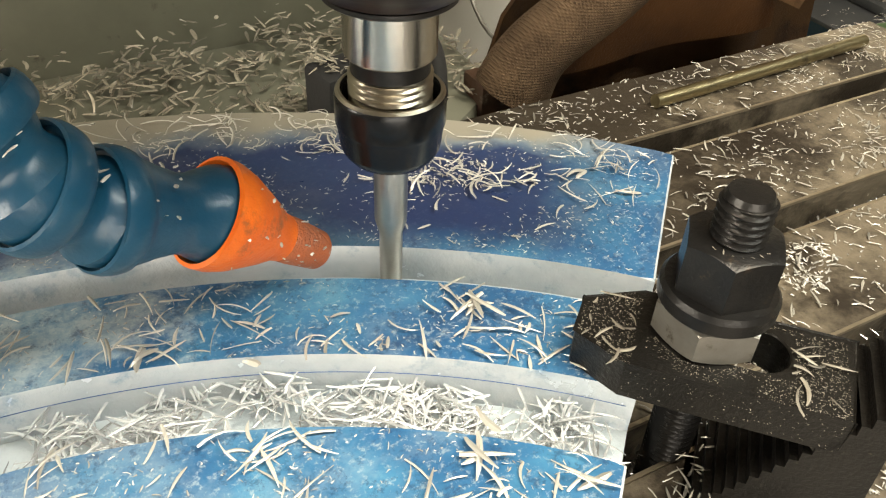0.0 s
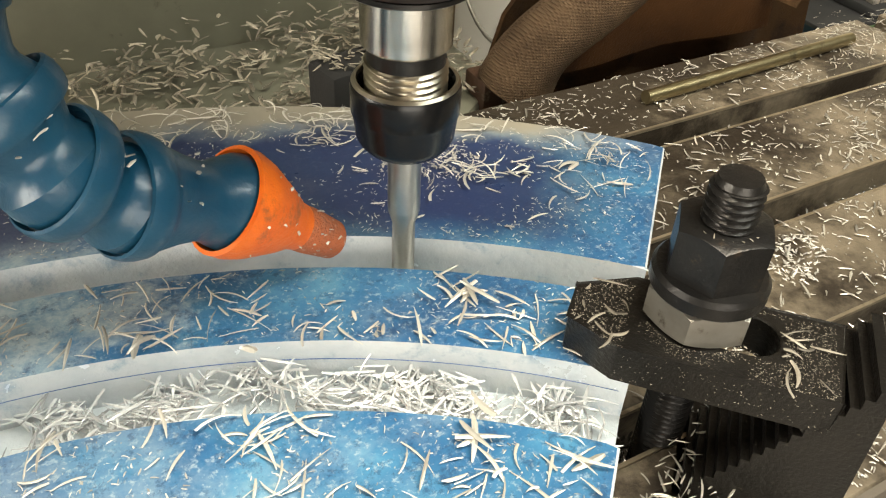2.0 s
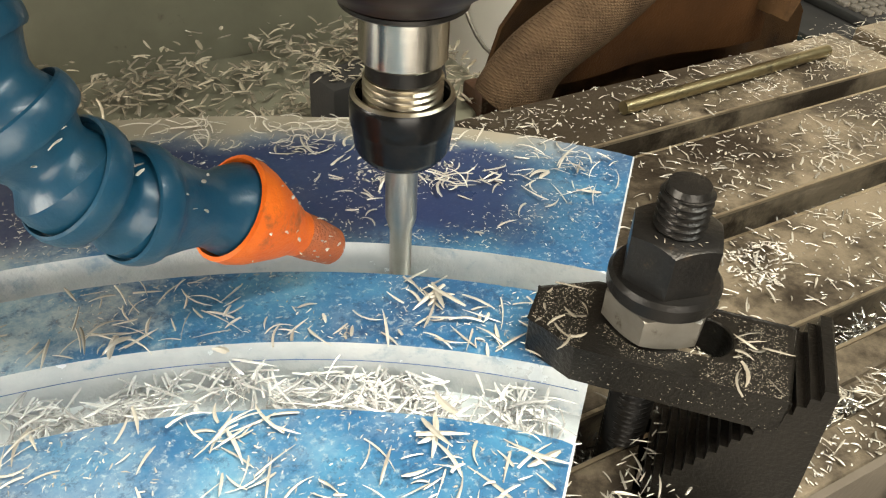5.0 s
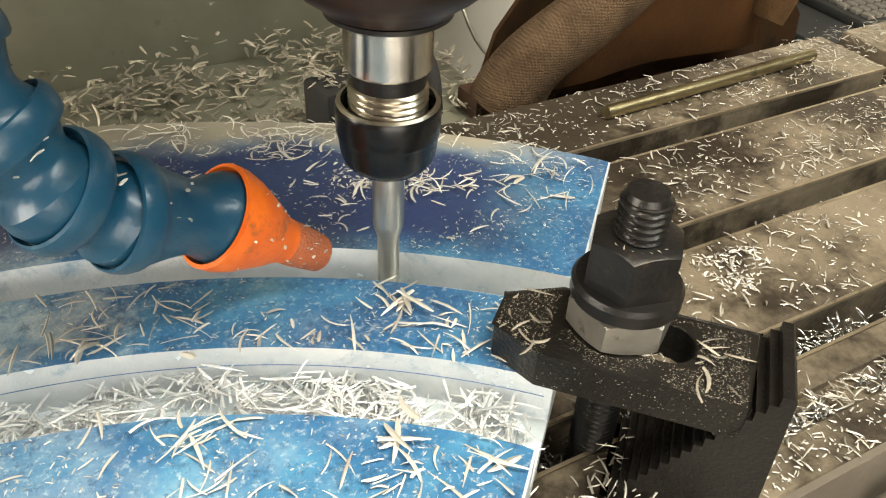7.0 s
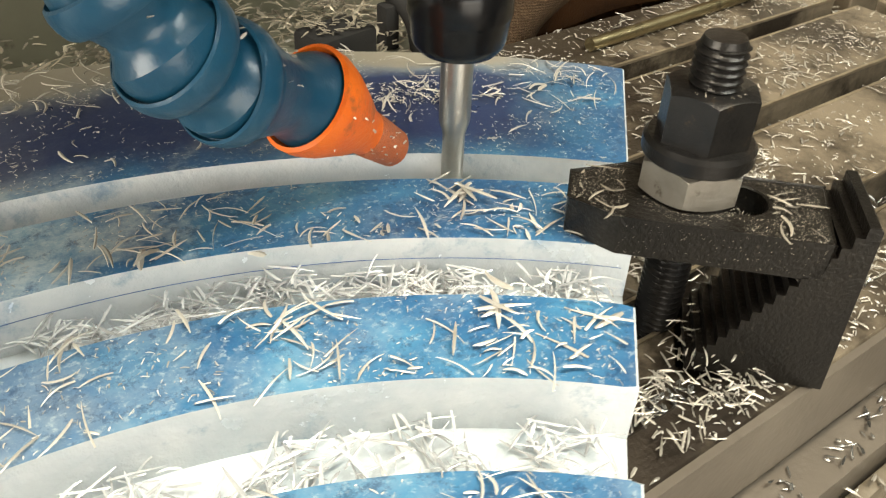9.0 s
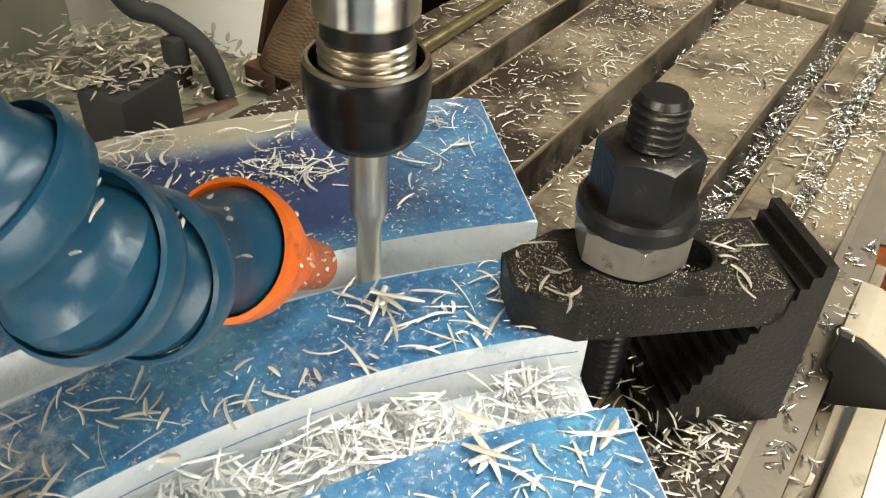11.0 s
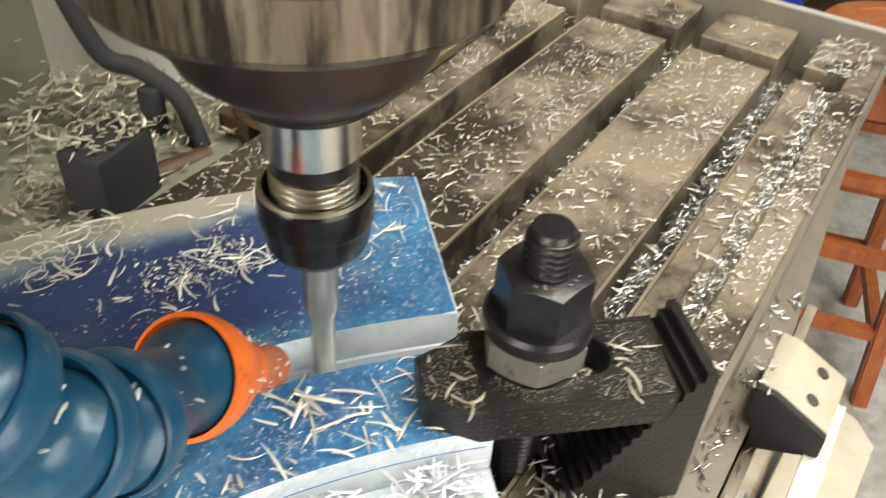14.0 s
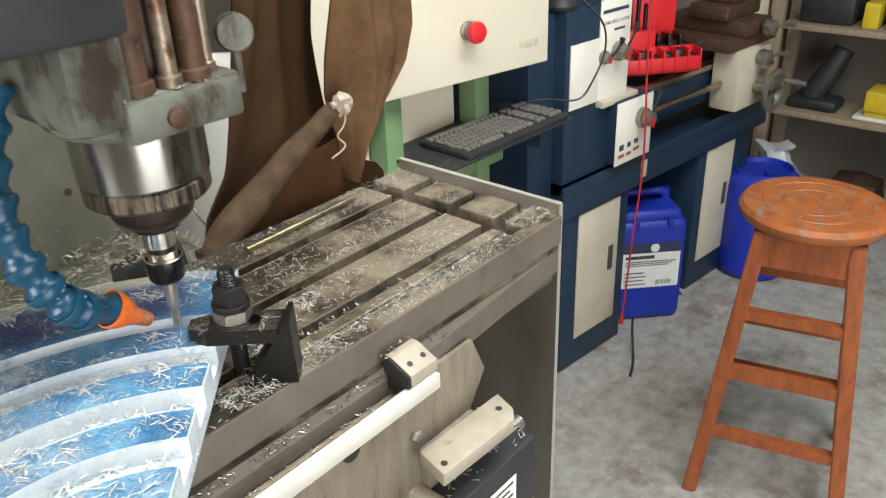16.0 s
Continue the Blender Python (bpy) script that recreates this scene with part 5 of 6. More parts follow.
def jerrycan(centre, turn, w, d, h, label, marked=True):
    ob = thing("jerrycan", (*centre, 0), label, "jerrycan", "blue cans")
    x, y = centre
    bm2 = box(x - w / 2, x + w / 2, y - d / 2, y + d / 2, 0.0, h * 0.86, bevel=0.022, seg=4)
    merge(bm2, box(x - w / 2 + 0.012, x + w / 2 - 0.012, y - d / 2 + 0.012, y + d / 2 - 0.012, h * 0.8, h * 0.93, bevel=0.02, seg=3))
    body2 = part("can_body", bm2, CANBLUE, ob)
    part("waist_groove", boxes((x - w / 2 - 0.0015, x + w / 2 + 0.0015, y - d / 2 - 0.0015, y + d / 2 + 0.0015, h * 0.205, h * 0.215)), CANBLUE, ob)
    part("handle", merge(tube([(x - w * 0.3, y, h * 0.9), (x - w * 0.26, y, h * 0.99), (x, y, h), (x + w * 0.26, y, h * 0.99), (x + w * 0.3, y, h * 0.9)], 0.013, 12), box(x - w * 0.34, x - w * 0.26, y - d * 0.3, y + d * 0.3, h * 0.9, h * 0.955, bevel=0.006)), CANBLUE, ob)
    part("cap", revolve([(0.024, 0), (0.026, 0.003), (0.026, 0.02), (0.023, 0.024), (0, 0.024)], (x + w * 0.3, y + d * 0.18, h * 0.925), 24), CANBLUE, ob)
    if marked:
        for sx in (-0.28, 0.2):
            part("rib", box(x + w * sx, x + w * (sx + 0.09), y - d / 2 - 0.003, y - d / 2 + 0.006, h * 0.8, h * 0.88, bevel=0.003), CANBLUE, ob)
        z0, z1, yy = h * 0.3, h * 0.6, y - d / 2 - 0.0012
        part("label_band", box(x - w * 0.4, x + w * 0.42, yy, yy + 0.001, z1, z1 + h * 0.085), NAVYINK, ob, "dark band of the label")
        part("emblem", revolve([(0.013, 0), (0.013, 0.0012), (0, 0.0012)], (x + 0.01, yy, z1 + h * 0.042), 8, axis=(0, -1, 0)), PAPER, ob, "pale emblem")
        part("paper_label", box(x - w * 0.4, x + w * 0.42, yy, yy + 0.001, z0, z1), PAPER, ob, "white printed label")
        part("title_bar", box(x - w * 0.36, x + w * 0.05, yy - 0.0006, yy, z1 - 0.018, z1 - 0.008), INK, ob)
        for k in range(3):
            part("print_bar", box(x - w * 0.36, x + w * (0.36 - 0.05 * k), yy - 0.0006, yy, z1 - 0.028 - 0.006 * k, z1 - 0.0255 - 0.006 * k), INK, ob)
        for k in range(4):
            part("print_bar", box(x - w * 0.36, x - w * (0.05 + 0.03 * (k % 2)), yy - 0.0006, yy, z0 + 0.01 + 0.012 * k, z0 + 0.013 + 0.012 * k), INK, ob)
        for k in range(9):
            part("code_bar", box(x + w * 0.1 + 0.005 * k, x + w * 0.1 + 0.005 * k + 0.0025 - 0.0004 * (k % 3), yy - 0.0006, yy, z0 + 0.008, z0 + 0.022), INK, ob)
    ob.rotation_euler.z = radians(turn)
    return ob


jerrycan((1.7, 0.48), -44.0, 0.2, 0.19, 0.365, "blue plastic jerrycan with a white label on the floor")
drum = thing("blue_drum", (2.12, 0.3, 0), "tall dull blue plastic drum beside the shelves", "drum", "blue cans")
part("drum_body", revolve([(0.0, 0), (0.098, 0), (0.108, 0.012), (0.11, 0.03), (0.11, 0.29), (0.104, 0.318), (0.088, 0.332), (0.086, 0.342), (0.08, 0.342), (0.076, 0.327), (0, 0.327)], (2.12, 0.3, 0), 40), CANBLUE, drum)
part("bung", revolve([(0.02, 0), (0.02, 0.016), (0, 0.018)], (2.1, 0.27, 0.325), 20), CANBLUE, drum)

# ---- the stool ----
SC = Vector((1.262, -0.084))
stool = thing("wooden_stool", (SC.x, SC.y, 0), "round orange-varnished wooden stool with worn paint", "stool")
SH = 0.638
part("seat", revolve([(0.0, -0.036), (0.118, -0.036), (0.13, -0.03), (0.1365, -0.02), (0.1365, -0.011), (0.13, -0.002), (0.116, 0.0), (0.098, -0.0006), (0.096, -0.0022), (0.094, -0.0006), (0.062, -0.0014), (0.06, -0.003), (0.058, -0.0014), (0, -0.003)], (SC.x, SC.y, SH), 64), SEATM, stool, "worn round seat flecked with swarf")
feet = [(-0.143, -0.143), (0.143, -0.143), (0.143, 0.143), (-0.143, 0.143)]


def leg_at(k, z):
    f = 1 - 0.46 * z / SH
    return Vector((SC.x + feet[k][0] * f, SC.y + feet[k][1] * f, z))


def bar(p, q, w, h):
    """A square bar from p to q with softened edges."""
    d = q - p
    b2 = box(-w / 2, w / 2, -h / 2, h / 2, 0, d.length, bevel=0.003)
    m = Matrix.Translation(p) @ d.to_track_quat("Z", "Y").to_matrix().to_4x4()
    bmesh.ops.transform(b2, matrix=m, verts=b2.verts)
    return b2


for k in range(4):
    a, b = leg_at(k, 0.0), leg_at(k, SH - 0.036)
    d = (b - a)
    b2 = prism([(-0.0145, -0.0145), (0.0145, -0.0145), (0.0145, 0.0145), (-0.0145, 0.0145)], 0, 1, 0.0)
    for v in b2.verts:
        v.co = a + Vector((v.co.x, v.co.y, 0)) + d * v.co.z
    bmesh.ops.bevel(b2, geom=b2.edges[:], offset=0.003, segments=2, affect="EDGES")
    part("leg", b2, STOOL, stool)
for k in range(4):
    j = (k + 1) % 4
    for z, h in (((0.155, 0.021), (0.3, 0.027), (0.43, 0.019))[0:3] if k % 2 else ((0.13, 0.021), (0.33, 0.024))):
        p, q = leg_at(k, z), leg_at(j, z)
        b2 = box(0, 1, -0.011, 0.011, z - h / 2, z + h / 2)
        ang = math.atan2(q.y - p.y, q.x - p.x)
        m = Matrix.Translation((p.x, p.y, 0)) @ Matrix.Rotation(ang, 4, "Z") @ Matrix.Diagonal(((q - p).length, 1, 1, 1))
        bmesh.ops.transform(b2, matrix=m, verts=b2.verts)
        part("rung", b2, STOOL, stool)
    p, q = leg_at(k, SH - 0.07), leg_at(j, SH - 0.07)
    b2 = box(0, 1, -0.009, 0.009, SH - 0.105, SH - 0.037)
    ang = math.atan2(q.y - p.y, q.x - p.x)
    bmesh.ops.transform(b2, matrix=Matrix.Translation((p.x, p.y, 0)) @ Matrix.Rotation(ang, 4, "Z") @ Matrix.Diagonal(((q - p).length, 1, 1, 1)), verts=b2.verts)
    part("apron_rail", b2, STOOL, stool)
stool.rotation_euler.z = radians(15)

# ---- shelves and what stands by them ----
shelf = thing("storage_shelf", (2.9, 0.24, 0), "pale timber storage shelf against the wall, half full", "shelf")
for sy in (-0.065, 0.52):
    part("upright", merge(box(2.74, 2.775, sy, sy + 0.045, 0, 2.0, bevel=0.003), box(2.95, 2.985, sy, sy + 0.045, 0, 2.0, bevel=0.003)), PINE, shelf)
for sz in (0.305, 0.615, 0.93, 1.3):
    part("shelf_board", box(2.742, 2.985, -0.02, 0.52, sz, sz + 0.02, bevel=0.002), PINE, shelf)
part("shelf_upright_rear", box(2.74, 2.985, 0.565, 0.62, 0, 2.0, bevel=0.003), RUST, shelf, "rust-brown side board")


def clutter(name, bm2, m, label, category, origin):
    return solo(name, bm2, m, origin, label, category)


clutter("power_tool", merge(tube([(2.85, 0.42, 0.325), (2.84, 0.4, 0.38), (2.85, 0.36, 0.46), (2.87, 0.33, 0.54)], lambda t: 0.05 - 0.015 * t, 14), box(2.78, 2.9, 0.3, 0.48, 0.325, 0.37, bevel=0.02)), BLACKP, "black ribbed power tool lying on the shelf", "power tool", (2.85, 0.4, 0.325))
yb = thing("parts_bin", (2.83, 0.17, 0.325), "yellow plastic parts bin on the shelf", "parts bin", "yellow bins")
part("bin", merge(box(2.77, 2.89, 0.12, 0.21, 0.36, 0.43, bevel=0.004), box(2.78, 2.89, 0.125, 0.205, 0.34, 0.36, bevel=0.002)), YELLOW, yb)
copy_thing(yb, pose(2.85, 0.03, 0.335, 0, 0, 20))
clutter("battery_pack", box(2.765, 2.88, 0.1, 0.24, 0.3255, 0.3385, bevel=0.005), WHITEP, "grey-white pack under the yellow bin", "pack", (2.82, 0.17, 0.3255))
clutter("pale_tool", box(2.78, 2.8, -0.01, 0.1, 0.3255, 0.345, bevel=0.005, turn=(0, 0, 20)), WHITEP, "pale hand tool lying on the shelf", "tool", (2.79, 0.05, 0.3255))
clutter("machine_part", merge(revolve([(0.09, 0), (0.1, 0.02), (0.09, 0.06), (0.05, 0.09), (0, 0.1)], (2.86, 0.2, 0.0), 24), box(2.8, 2.92, 0.12, 0.28, 0.0, 0.08, bevel=0.01)), RUST, "dark rusty machine part on the floor under the shelf", "machine part", (2.86, 0.2, 0))
bag = revolve([(0.0, 0), (0.08, 0.004), (0.11, 0.03), (0.115, 0.08), (0.1, 0.13), (0.075, 0.17), (0.05, 0.2), (0.045, 0.22), (0.06, 0.245), (0.0, 0.25)], (2.58, 0.42, 0.0), 28)
for v in bag.verts:
    if v.co.z > 0.01:
        v.co += Vector((1, 1, 0.4)) * 0.05 * noise.noise(v.co * 14) + Vector((0.03, -0.02, 0)) * noise.noise(v.co * 35)
clutter("plastic_bag", bag, PLASTICBAG, "crumpled white plastic bag on the floor", "bag", (2.58, 0.42, 0))
clutter("black_case", box(2.78, 2.96, 0.3, 0.48, 0.6355, 0.74, bevel=0.012), BLACKP, "black plastic case on the upper shelf", "case", (2.87, 0.39, 0.6355))
clutter("yellow_box", box(2.78, 2.88, 0.22, 0.27, 0.6355, 0.72, bevel=0.004), YELLOW, "yellow box on the upper shelf", "box", (2.83, 0.245, 0.6355))
clutter("blue_case", box(2.78, 2.96, 0.02, 0.19, 0.6355, 0.78, bevel=0.01), LBLUE, "dark blue case on the upper shelf", "case", (2.87, 0.1, 0.6355))
plank = thing("leaning_boards", (2.9, -0.2, 0), "brown boards leaning against the wall", "boards")
for k in range(3):
    part("board", box(2.86, 2.885, -0.14 - 0.075 * k, -0.08 - 0.075 * k, 0, 1.8, bevel=0.002, turn=(1.5 * k, 3, 0)), RUST if k != 1 else PINE, plank)
mc = thing("grey_cabinet", (2.45, -0.6, 0), "grey-green steel cabinet with a dark vent", "cabinet")
part("case", box(2.25, 2.7, -0.9, -0.32, 0, 0.72, bevel=0.006), CABGREY, mc)
part("vent", box(2.2485, 2.25, -0.44, -0.36, 0.05, 0.11), INK, mc)
part("port", revolve([(0.022, 0), (0.022, 0.002), (0, 0.002)], (2.25, -0.38, 0.56), 20, axis=(-1, 0, 0)), INK, mc)
part("handle", box(2.23, 2.25, -0.6, -0.52, 0.5, 0.52, bevel=0.004), INK, mc)

# ---- swarf ----


def polar(n, r0, r1, a0, a1, z0, z1, seed, clump=0.0):
    """Spots on the plate, over a band of radii and angles; clump: how far they gather in heaps."""
    rng = np.random.default_rng(seed)
    out = []
    while len(out) < n:
        r, a = rng.uniform(r0, r1), radians(rng.uniform(a0, a1))
        x, y = CEN[0] + r * math.cos(a), CEN[1] + r * math.sin(a)
        if clump and noise.noise(Vector((x * 55, y * 55, seed))) * 1.3 + 0.45 < rng.random() * clump:
            continue
        out.append((x, y, rng.uniform(z0, z1)))
    return out


def field(n, x0, x1, y0, y1, z0, z1, seed, clump=0.0, scale=40):
    rng = np.random.default_rng(seed)
    out = []
    while len(out) < n:
        x, y = rng.uniform(x0, x1), rng.uniform(y0, y1)
        if clump and noise.noise(Vector((x * scale, y * scale, seed))) * 1.3 + 0.45 < rng.random() * clump:
            continue
        out.append((x, y, rng.uniform(z0, z1)))
    return out


LONG, WIDE = (0.0045, 0.0125), (0.00035, 0.00095)
T1 = 118.0
long_on_plate = [
    chips(polar(210, 0.2145, 0.24, 47, T1, PZ, PZ + 0.001, 11, 1.0), LONG, WIDE, 0.6, 0.08, 11),
    chips(polar(170, 0.1675, 0.192, 46, T1, PZ, PZ + 0.001, 12, 1.0), LONG, WIDE, 0.6, 0.08, 12),
    chips(polar(150, 0.12, 0.144, 46, T1, PZ, PZ + 0.001, 13, 1.0), LONG, WIDE, 0.6, 0.08, 13),
    chips(polar(60, 0.07, 0.095, 46, T1, PZ, PZ + 0.001, 14, 1.0), LONG, WIDE, 0.6, 0.08, 14),
    chips(polar(95, 0.282, 0.3195, 46, 60, PZ, PZ + 0.0015, 18, 1.1), LONG, WIDE, 1.0, 0.15, 18),
    chips(polar(60, 0.262, 0.318, 50, 80, PZ, PZ + 0.001, 19, 1.2), (0.004, 0.008), (0.0005, 0.001), 0.9, 0.12, 19),
    chips(polar(360, 0.301, 0.325, 62, T1, PZ, PZ + 0.002, 20, 0.5), (0.006, 0.013), (0.0004, 0.001), 1.8, 0.15, 20),
    chips(polar(10, 0.243, 0.253, 60, 110, 0.9685, 0.97, 21), (0.003, 0.006), (0.0004, 0.0007), 0.8, 0.1, 21),
]
# a few heaps that stand out: a star of crossed slivers and some broad single ones
for n_, (x_, y_, z_, ln_, w_, heads_) in enumerate((
        (-0.0127, -0.0675, PZ, 0.0115, 0.0013, (0.1, 1.2, 2.2, 2.75)), (0.0072, -0.0842, PZ, 0.0085, 0.0017, (0.35, 2.3)),
        (0.0786, -0.0044, PZ, 0.008, 0.0016, (0.0, )), (0.0696, 0.0094, PZ, 0.009, 0.0017, (-0.25, 0.1)),
        (-0.0679, -0.01, PZ, 0.008, 0.0018, (0.6, 1.0)), (-0.0456, -0.0224, PZ, 0.0075, 0.002, (-0.5, )),
        (0.009, -0.0275, PZ, 0.012, 0.0013, (0.2, 0.8, 1.5, 2.4, -0.3)), (-0.004, -0.061, PZ, 0.009, 0.0019, (-0.75, )))):
    for k_, h_ in enumerate(heads_):
        long_on_plate.append(chips([(x_ + 0.001 * k_, y_ - 0.0006 * k_, z_ + 0.0004 * k_)], (ln_, ln_ * 1.05), (w_, w_ * 1.05), 0.5, 0.1, 500 + 10 * n_ + k_, heads=h_))
plate_swarf = scatter("swarf_on_plate", long_on_plate, PLATECHIP, (0, 0, PZ), "pale curled swarf slivers scattered over the acrylic plate")
groove_swarf = scatter("swarf_in_grooves", [
    chips(polar(1700, 0.193, 0.2135, 45.5, T1, 0.9685, 0.9755, 15, 0.5), LONG, WIDE, 0.36, 0.12, 15),
    chips(polar(900, 0.145, 0.1665, 45.5, T1, 0.9685, 0.973, 16, 0.6), LONG, WIDE, 0.36, 0.12, 16),
    chips(polar(420, 0.0955, 0.1185, 45.5, T1, 0.9685, 0.973, 17, 0.6), LONG, WIDE, 0.36, 0.12, 17),
], GROOVECHIP, (0, 0, 0.968), "silvery white swarf slivers heaped in the milled grooves")
fine = [
    chips(polar(3400, 0.256, 0.319, 46, T1, PZ, PZ + 0.0002, 31, 0.9), (0.0004, 0.0017), (0.00014, 0.0004), 0.6, 0.1, 31),
    chips(polar(800, 0.2145, 0.2405, 46, T1, PZ, PZ + 0.0002, 32, 0.8), (0.0004, 0.002), (0.00014, 0.0004), 0.6, 0.1, 32),
    chips(polar(600, 0.1675, 0.192, 46, T1, PZ, PZ + 0.0002, 33, 0.8), (0.0004, 0.002), (0.00014, 0.0004), 0.6, 0.1, 33),
    chips(polar(300, 0.12, 0.145, 46, T1, PZ, PZ + 0.0002, 34, 0.8), (0.0004, 0.002), (0.00014, 0.0004), 0.6, 0.1, 34),
    chips(polar(160, 0.285, 0.3, 56, 62, PZ, PZ + 0.0008, 35, 0.4), (0.0008, 0.0022), (0.0004, 0.0008), 0.6, 0.3, 35),
]
plate_fines = scatter("fines_on_plate", fine, CRUMB, (0, 0, PZ), "fine pale swarf crumbs on the acrylic plate")

LT = (0.003, 0.0075)
on_table = []
for k, (ya, yb_, n_) in enumerate(((-0.0565, -0.015, 360), (-0.0, 0.0455, 360), (0.061, 0.103, 330), (-0.081, -0.0725, 90), (-0.1055, -0.0925, 110))):
    on_table.append(chips(field(n_, 0.02 if k < 3 else -0.02, 0.336, ya, yb_, TZ, TZ + 0.0008, 40 + k, 1.15, 30), LT, (0.0004, 0.001), 0.3, 0.06, 40 + k))
    if ya > -0.06:
        on_table.append(chips(field(28, 0.357, 0.397, ya, yb_, TZ, TZ + 0.0008, 60 + k, 1.0, 40), LT, (0.0004, 0.0012), 0.5, 0.08, 60 + k))
for k, (xa, xb, ya, yb_, za, zb, n_) in enumerate((
        (-0.03, 0.336, -0.0915, -0.0825, 0.9466, 0.9505, 620), (-0.03, 0.336, -0.0705, -0.0585, 0.928, 0.938, 420), (0.05, 0.336, -0.013, -0.002, 0.928, 0.934, 300),
        (0.05, 0.336, 0.047, 0.059, 0.928, 0.934, 260), (0.338, 0.354, -0.085, 0.1, 0.928, 0.94, 240), (0.345, 0.397, -0.1, -0.072, 0.9502, 0.955, 220),
        (0.3, 0.397, 0.07, 0.103, 0.9502, 0.955, 200), (0.015, 0.06, -0.104, -0.07, 0.9502, 0.957, 150), (0.06, 0.12, -0.1, -0.03, 0.9502, 0.953, 110))):
    on_table.append(chips(field(n_, xa, xb, ya, yb_, za, zb, 80 + k, 0.35, 60), LT, (0.0003, 0.00075), 0.3, 0.15, 80 + k))
glint = [chips(field(n_, -0.02, 0.336, ya, yb_, za, zb, 180 + k, 0.3, 60), (0.0012, 0.0042), (0.0004, 0.001), 0.4, 0.35, 180 + k) for k, (ya, yb_, za, zb, n_) in enumerate((
    (-0.0712, -0.0605, 0.934, 0.9475, 1500), (-0.0138, -0.0085, 0.934, 0.946, 1000), (0.0463, 0.052, 0.932, 0.942, 420), (-0.0915, -0.086, 0.9467, 0.951, 900)))]
glint.append(chips(field(150, -0.05, 0.22, -0.1175, -0.109, 0.9138, 0.9148, 190, 0.6, 60), (0.0015, 0.006), (0.0005, 0.0011), 0.4, 0.2, 190))
slot_swarf = scatter("swarf_in_slots", glint, GLITTER, (0, 0, TZ), "silvery fine swarf packed in the table's slots")
MOVERS.append(slot_swarf)
table_swarf = scatter("swarf_on_table", on_table, CHIP, (0, 0, TZ), "pale swarf slivers strewn over the table and in its slots")
fine_t = [chips(field(700, 0.02, 0.336, a, b, TZ, TZ + 0.0002, 100 + k, 1.0, 30), (0.0006, 0.0026), (0.0003, 0.0007), 0.6, 0.1, 100 + k) for k, (a, b) in enumerate(((-0.057, -0.0145), (-0.0005, 0.0455), (0.0605, 0.1035), (-0.105, -0.0925)))]
fine_t.append(chips(field(160, 0.128, 0.155, -0.042, -0.02, TZ, TZ + 0.0012, 108, 0.5, 60), (0.001, 0.004), (0.0004, 0.0009), 0.8, 0.3, 108))
table_fines = scatter("fines_on_table", fine_t, CRUMB, (0, 0, TZ), "fine pale swarf crumbs on the table")


def strap_spots(n, u0, u1, v0, v1, z, seed):
    rng = np.random.default_rng(seed)
    out = []
    while len(out) < n:
        u, v = rng.uniform(u0, u1), rng.uniform(v0, v1)
        if abs(v) > W * min(1, 0.33 + u / 0.016) or (us - 0.015 < u < us + 0.015 and abs(v) < 0.0145 and u < us + 0.012) or (us < u < us + 0.02 and abs(v - 0.003) < 0.0075):
            continue
        out.append((*on_strap(u, v), z))
    return out


strap_chips = [chips(strap_spots(22, 0.001, 0.059, -0.0115, 0.0115, 0.9939, 120), (0.0045, 0.0095), (0.0005, 0.0011), 0.7, 0.1, 120),
               chips(strap_spots(1600, 0.0005, 0.06, -0.012, 0.013, 0.9938, 121), (0.00015, 0.0006), (0.0001, 0.0002), 0.5, 0.1, 121),
               chips([(STUD[0] + 0.0076 * math.cos(a), STUD[1] + 0.0076 * math.sin(a), 1.0213) for a in np.linspace(3.3, 4.9, 7)], (0.0004, 0.0013), (0.0002, 0.0004), 0.5, 0.2, 122)]
rng_s = np.random.default_rng(63)
dust = []
for k in range(300):
    a = rng_s.uniform(2.9, 4.9)
    q = 0.0128 + 0.004 * rng_s.random() ** 2
    dust.append((STUD[0] + q * math.cos(a), STUD[1] + q * math.sin(a), 0.9939))
for k in range(130):
    dust.append((*on_strap(rng_s.uniform(0.013, 0.06), -W - 0.0001), rng_s.uniform(0.984, 0.9932)))
strap_chips.append(chips(dust, (0.00015, 0.0006), (0.0001, 0.0002), 0.5, 0.2, 123))
strap_swarf = scatter("swarf_on_clamp", strap_chips, STRAPDUST, (*STUD, 0.996), "pale swarf dust and slivers on the clamp")
MOVERS += [plate_swarf, groove_swarf, plate_fines, table_swarf, table_fines, strap_swarf]

ledge = [chips(field(1300, -0.3, 0.12, 0.15, 0.258, 0.9265, 0.932, 130, 0.5, 25), (0.004, 0.01), (0.001, 0.0024), 0.5, 0.2, 130),
         chips(field(500, -0.3, 0.1, 0.215, 0.258, 0.93, 0.945, 131, 0.5, 25), (0.004, 0.01), (0.001, 0.0024), 0.5, 0.25, 131),
         chips(field(250, 0.075, 0.138, 0.165, 0.258, 0.9265, 0.936, 132, 0.3, 25), (0.004, 0.01), (0.001, 0.0024), 0.5, 0.2, 132)]
ledge.append(chips(field(60, 0.037, 0.072, 0.15, 0.172, 0.9562, 0.957, 133, 0.3, 25), (0.003, 0.008), (0.0008, 0.0018), 0.5, 0.2, 133))
scatter("swarf_on_ledge", ledge, LEDGECHIP, (0, 0.2, 0.926), "pale swarf heaped on the ledge before the column")


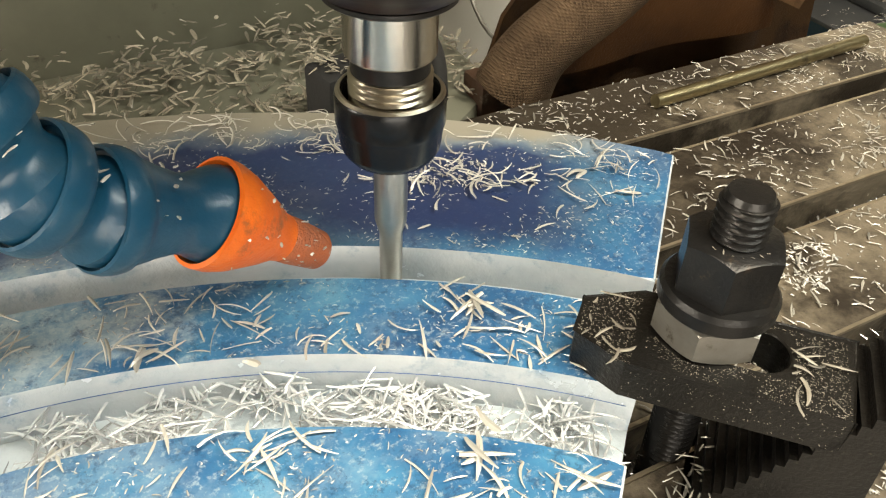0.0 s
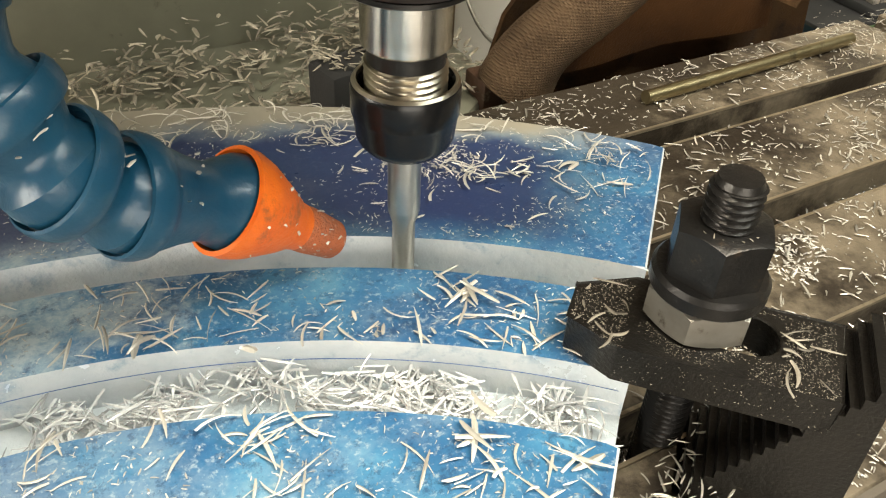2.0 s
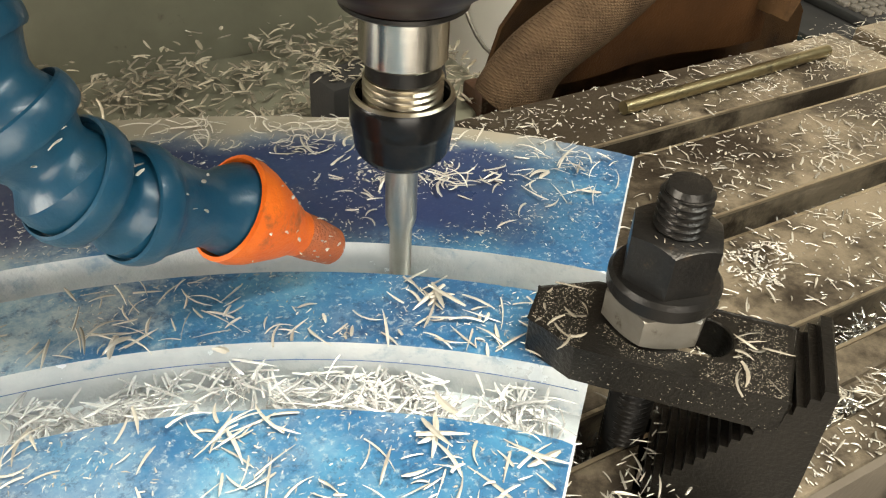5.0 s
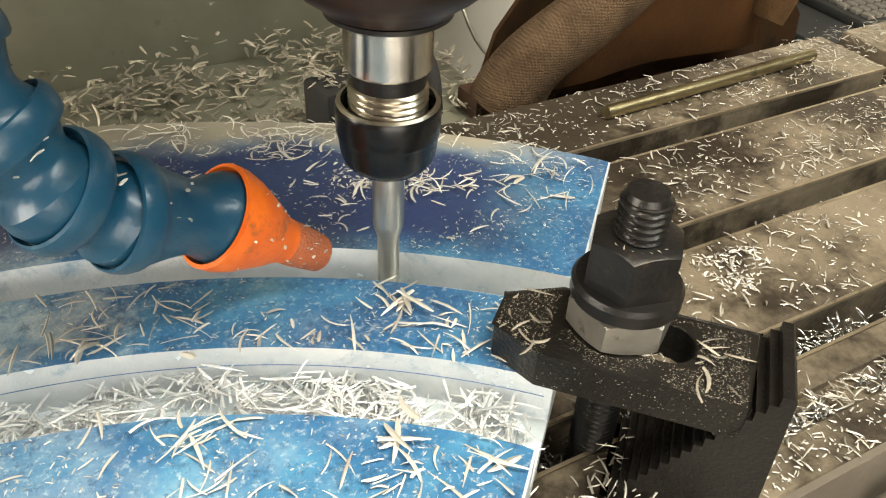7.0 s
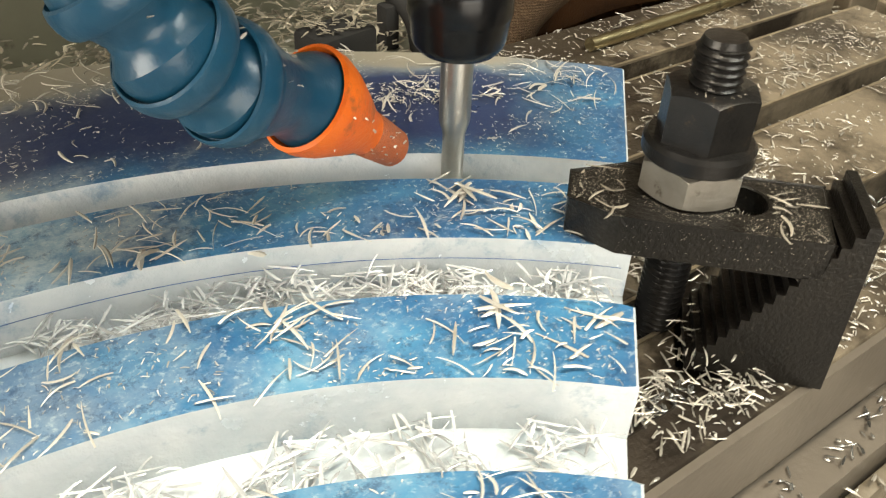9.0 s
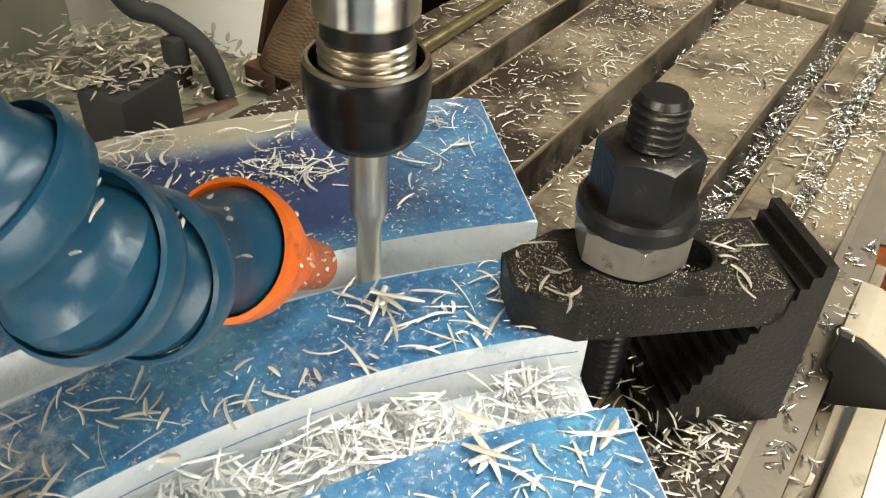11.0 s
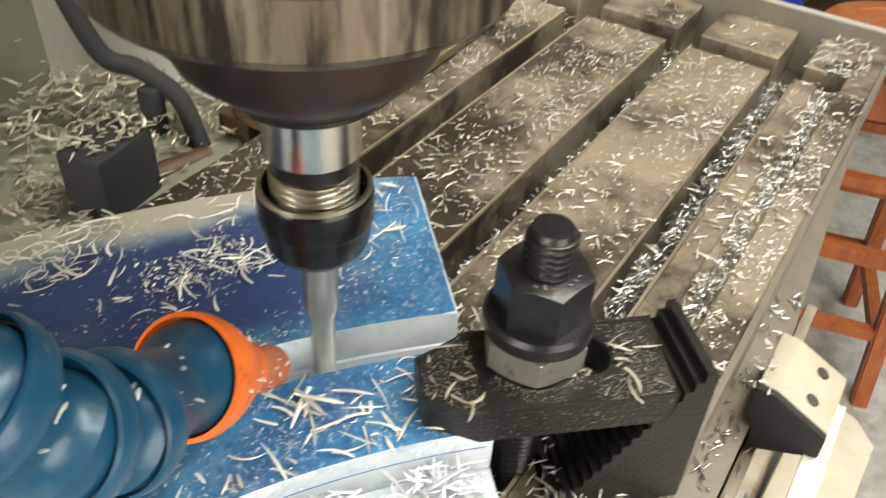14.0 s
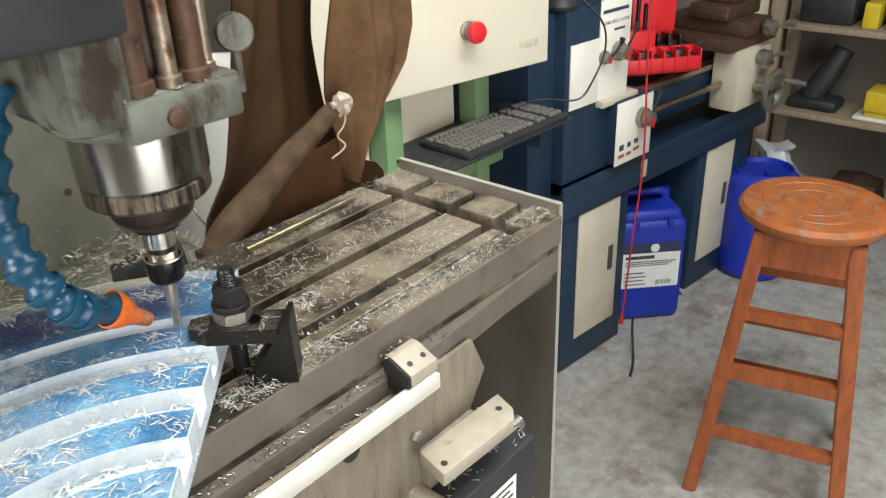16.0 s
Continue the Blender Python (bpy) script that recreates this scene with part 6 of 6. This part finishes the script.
def hose_spots(n, seed):
    rng = np.random.default_rng(seed)
    out = []
    for _ in range(n):
        k = rng.integers(0, 3)
        p = joints[k].lerp(joints[k + 1], rng.uniform(0.55, 0.95))
        a = rng.uniform(-2.6, -0.2)
        d = (joints[k + 1] - joints[k]).normalized()
        up = Vector((0, 0, 1)) - d * d.z
        up.normalize()
        sd = d.cross(up)
        q = p + (up * math.cos(rng.uniform(-1.3, 1.3)) + sd * math.sin(a)).normalized() * 0.0113
        out.append(tuple(q))
    return out


scatter("swarf_on_hose", [chips(hose_spots(26, 5), (0.0008, 0.0028), (0.0005, 0.0011), 0.5, 0.3, 140)], CRUMB, tuple(RIM), "pale swarf flecks stuck to the coolant hose")
rng_n = np.random.default_rng(62)
flecks = []
side_n = axis.orthogonal().normalized()
for k in range(60):
    h = rng_n.uniform(0.0, 0.03)
    r_n = float(np.interp(h, [0, 0.004, 0.012, 0.0165, 0.03], [0.0129, 0.0119, 0.0087, 0.0063, 0.0052]))
    turn_n = rng_n.uniform(0, 2 * math.pi)
    flecks.append(tuple(RIM + axis * h + (side_n * math.cos(turn_n) + axis.cross(side_n) * math.sin(turn_n)) * r_n))
scatter("flecks_on_nozzle", [chips(flecks, (0.0006, 0.0022), (0.0004, 0.0009), 0.4, 0.5, 149)], CRUMB, tuple(RIM), "pale swarf flecks stuck to the orange nozzle")
rng_c = np.random.default_rng(61)
stuck = []
for k in range(70):
    x, z = rng_c.uniform(-0.3, 0.1), 0.93 + 0.22 * rng_c.random() ** 1.6
    stuck.append((x, 0.2612, z))
scatter("flecks_on_column", [chips(stuck, (0.001, 0.0045), (0.0006, 0.0016), 0.4, 0.5, 148)], CHIP, (-0.1, 0.26, 1.0), "pale swarf flecks stuck to the oily column")
saddle_swarf = scatter("swarf_on_saddle", [chips(field(50, -0.1, 0.2, -0.1245, -0.1208, 0.9002, 0.901, 141, 0.4), (0.003, 0.007), (0.0006, 0.0012), 0.8, 0.3, 141), chips(field(90, 0.13, 0.24, -0.16, -0.1, 0.79, 0.794, 142, 0.3), (0.003, 0.008), (0.0006, 0.0012), 0.8, 0.3, 142), chips(field(16, 0.105, 0.138, -0.1205, -0.112, 0.9331, 0.9335, 143), (0.002, 0.005), (0.0005, 0.001), 0.8, 0.1, 143)], CHIP, (0, -0.12, 0.868), "pale swarf caught on the saddle")
SLIDERS.append(saddle_swarf)
scatter("swarf_on_tray", [chips(field(150, 0.77, 1.15, 0.385, 0.57, TRZ + 0.0003, TRZ + 0.001, 144, 0.8, 20), (0.002, 0.007), (0.0006, 0.0014), 0.8, 0.2, 144)], CHIP, (0.98, 0.47, TRZ), "pale swarf flecks on the keyboard tray")
scatter("swarf_on_seat", [chips(field(46, 1.17, 1.35, -0.17, 0.0, SH, SH + 0.0005, 145, 0.9, 20), (0.002, 0.008), (0.0008, 0.002), 0.8, 0.1, 145)], CHIP, (SC.x, SC.y, SH), "pale swarf flecks on the stool's seat")
scatter("swarf_on_floor", [chips(field(3600, 0.5, 2.4, -1.0, 0.42, 0.0, 0.0005, 146, 0.7, 6), (0.0012, 0.007), (0.0005, 0.0022), 0.8, 0.05, 146)], CHIP, (1.4, -0.3, 0), "pale swarf flecks on the concrete floor")
scatter("swarf_on_head", [chips(field(60, SX - 0.03, SX + 0.045, SY - 0.053, SY - 0.024, 1.1572, 1.158, 147, 0.3), (0.001, 0.005), (0.0005, 0.0011), 0.8, 0.3, 147)], CHIP, (SX, SY, 1.157), "pale swarf flecks on the quill clamp")


def motions():
    """The table carries the work past the cutter; the saddle follows across; the spindle turns."""
    times = (0.0, 4.0, 8.0, 12.0, 16.0)
    for ob in MOVERS:
        b = ob.location.copy()
        walk(ob, [(t, pose(b.x - 0.002057 * t, b.y + 0.001236 * t, b.z)) for t in times])
    for ob in SLIDERS:
        b = ob.location.copy()
        walk(ob, [(t, pose(b.x, b.y + 0.001236 * t, b.z)) for t in times])
    c = ROOT["spindle_tool"]
    walk(spindle, [(k * 0.1, pose(c.x, c.y, c.z, 0, 0, -80.0 * k)) for k in range(161)])


motions()
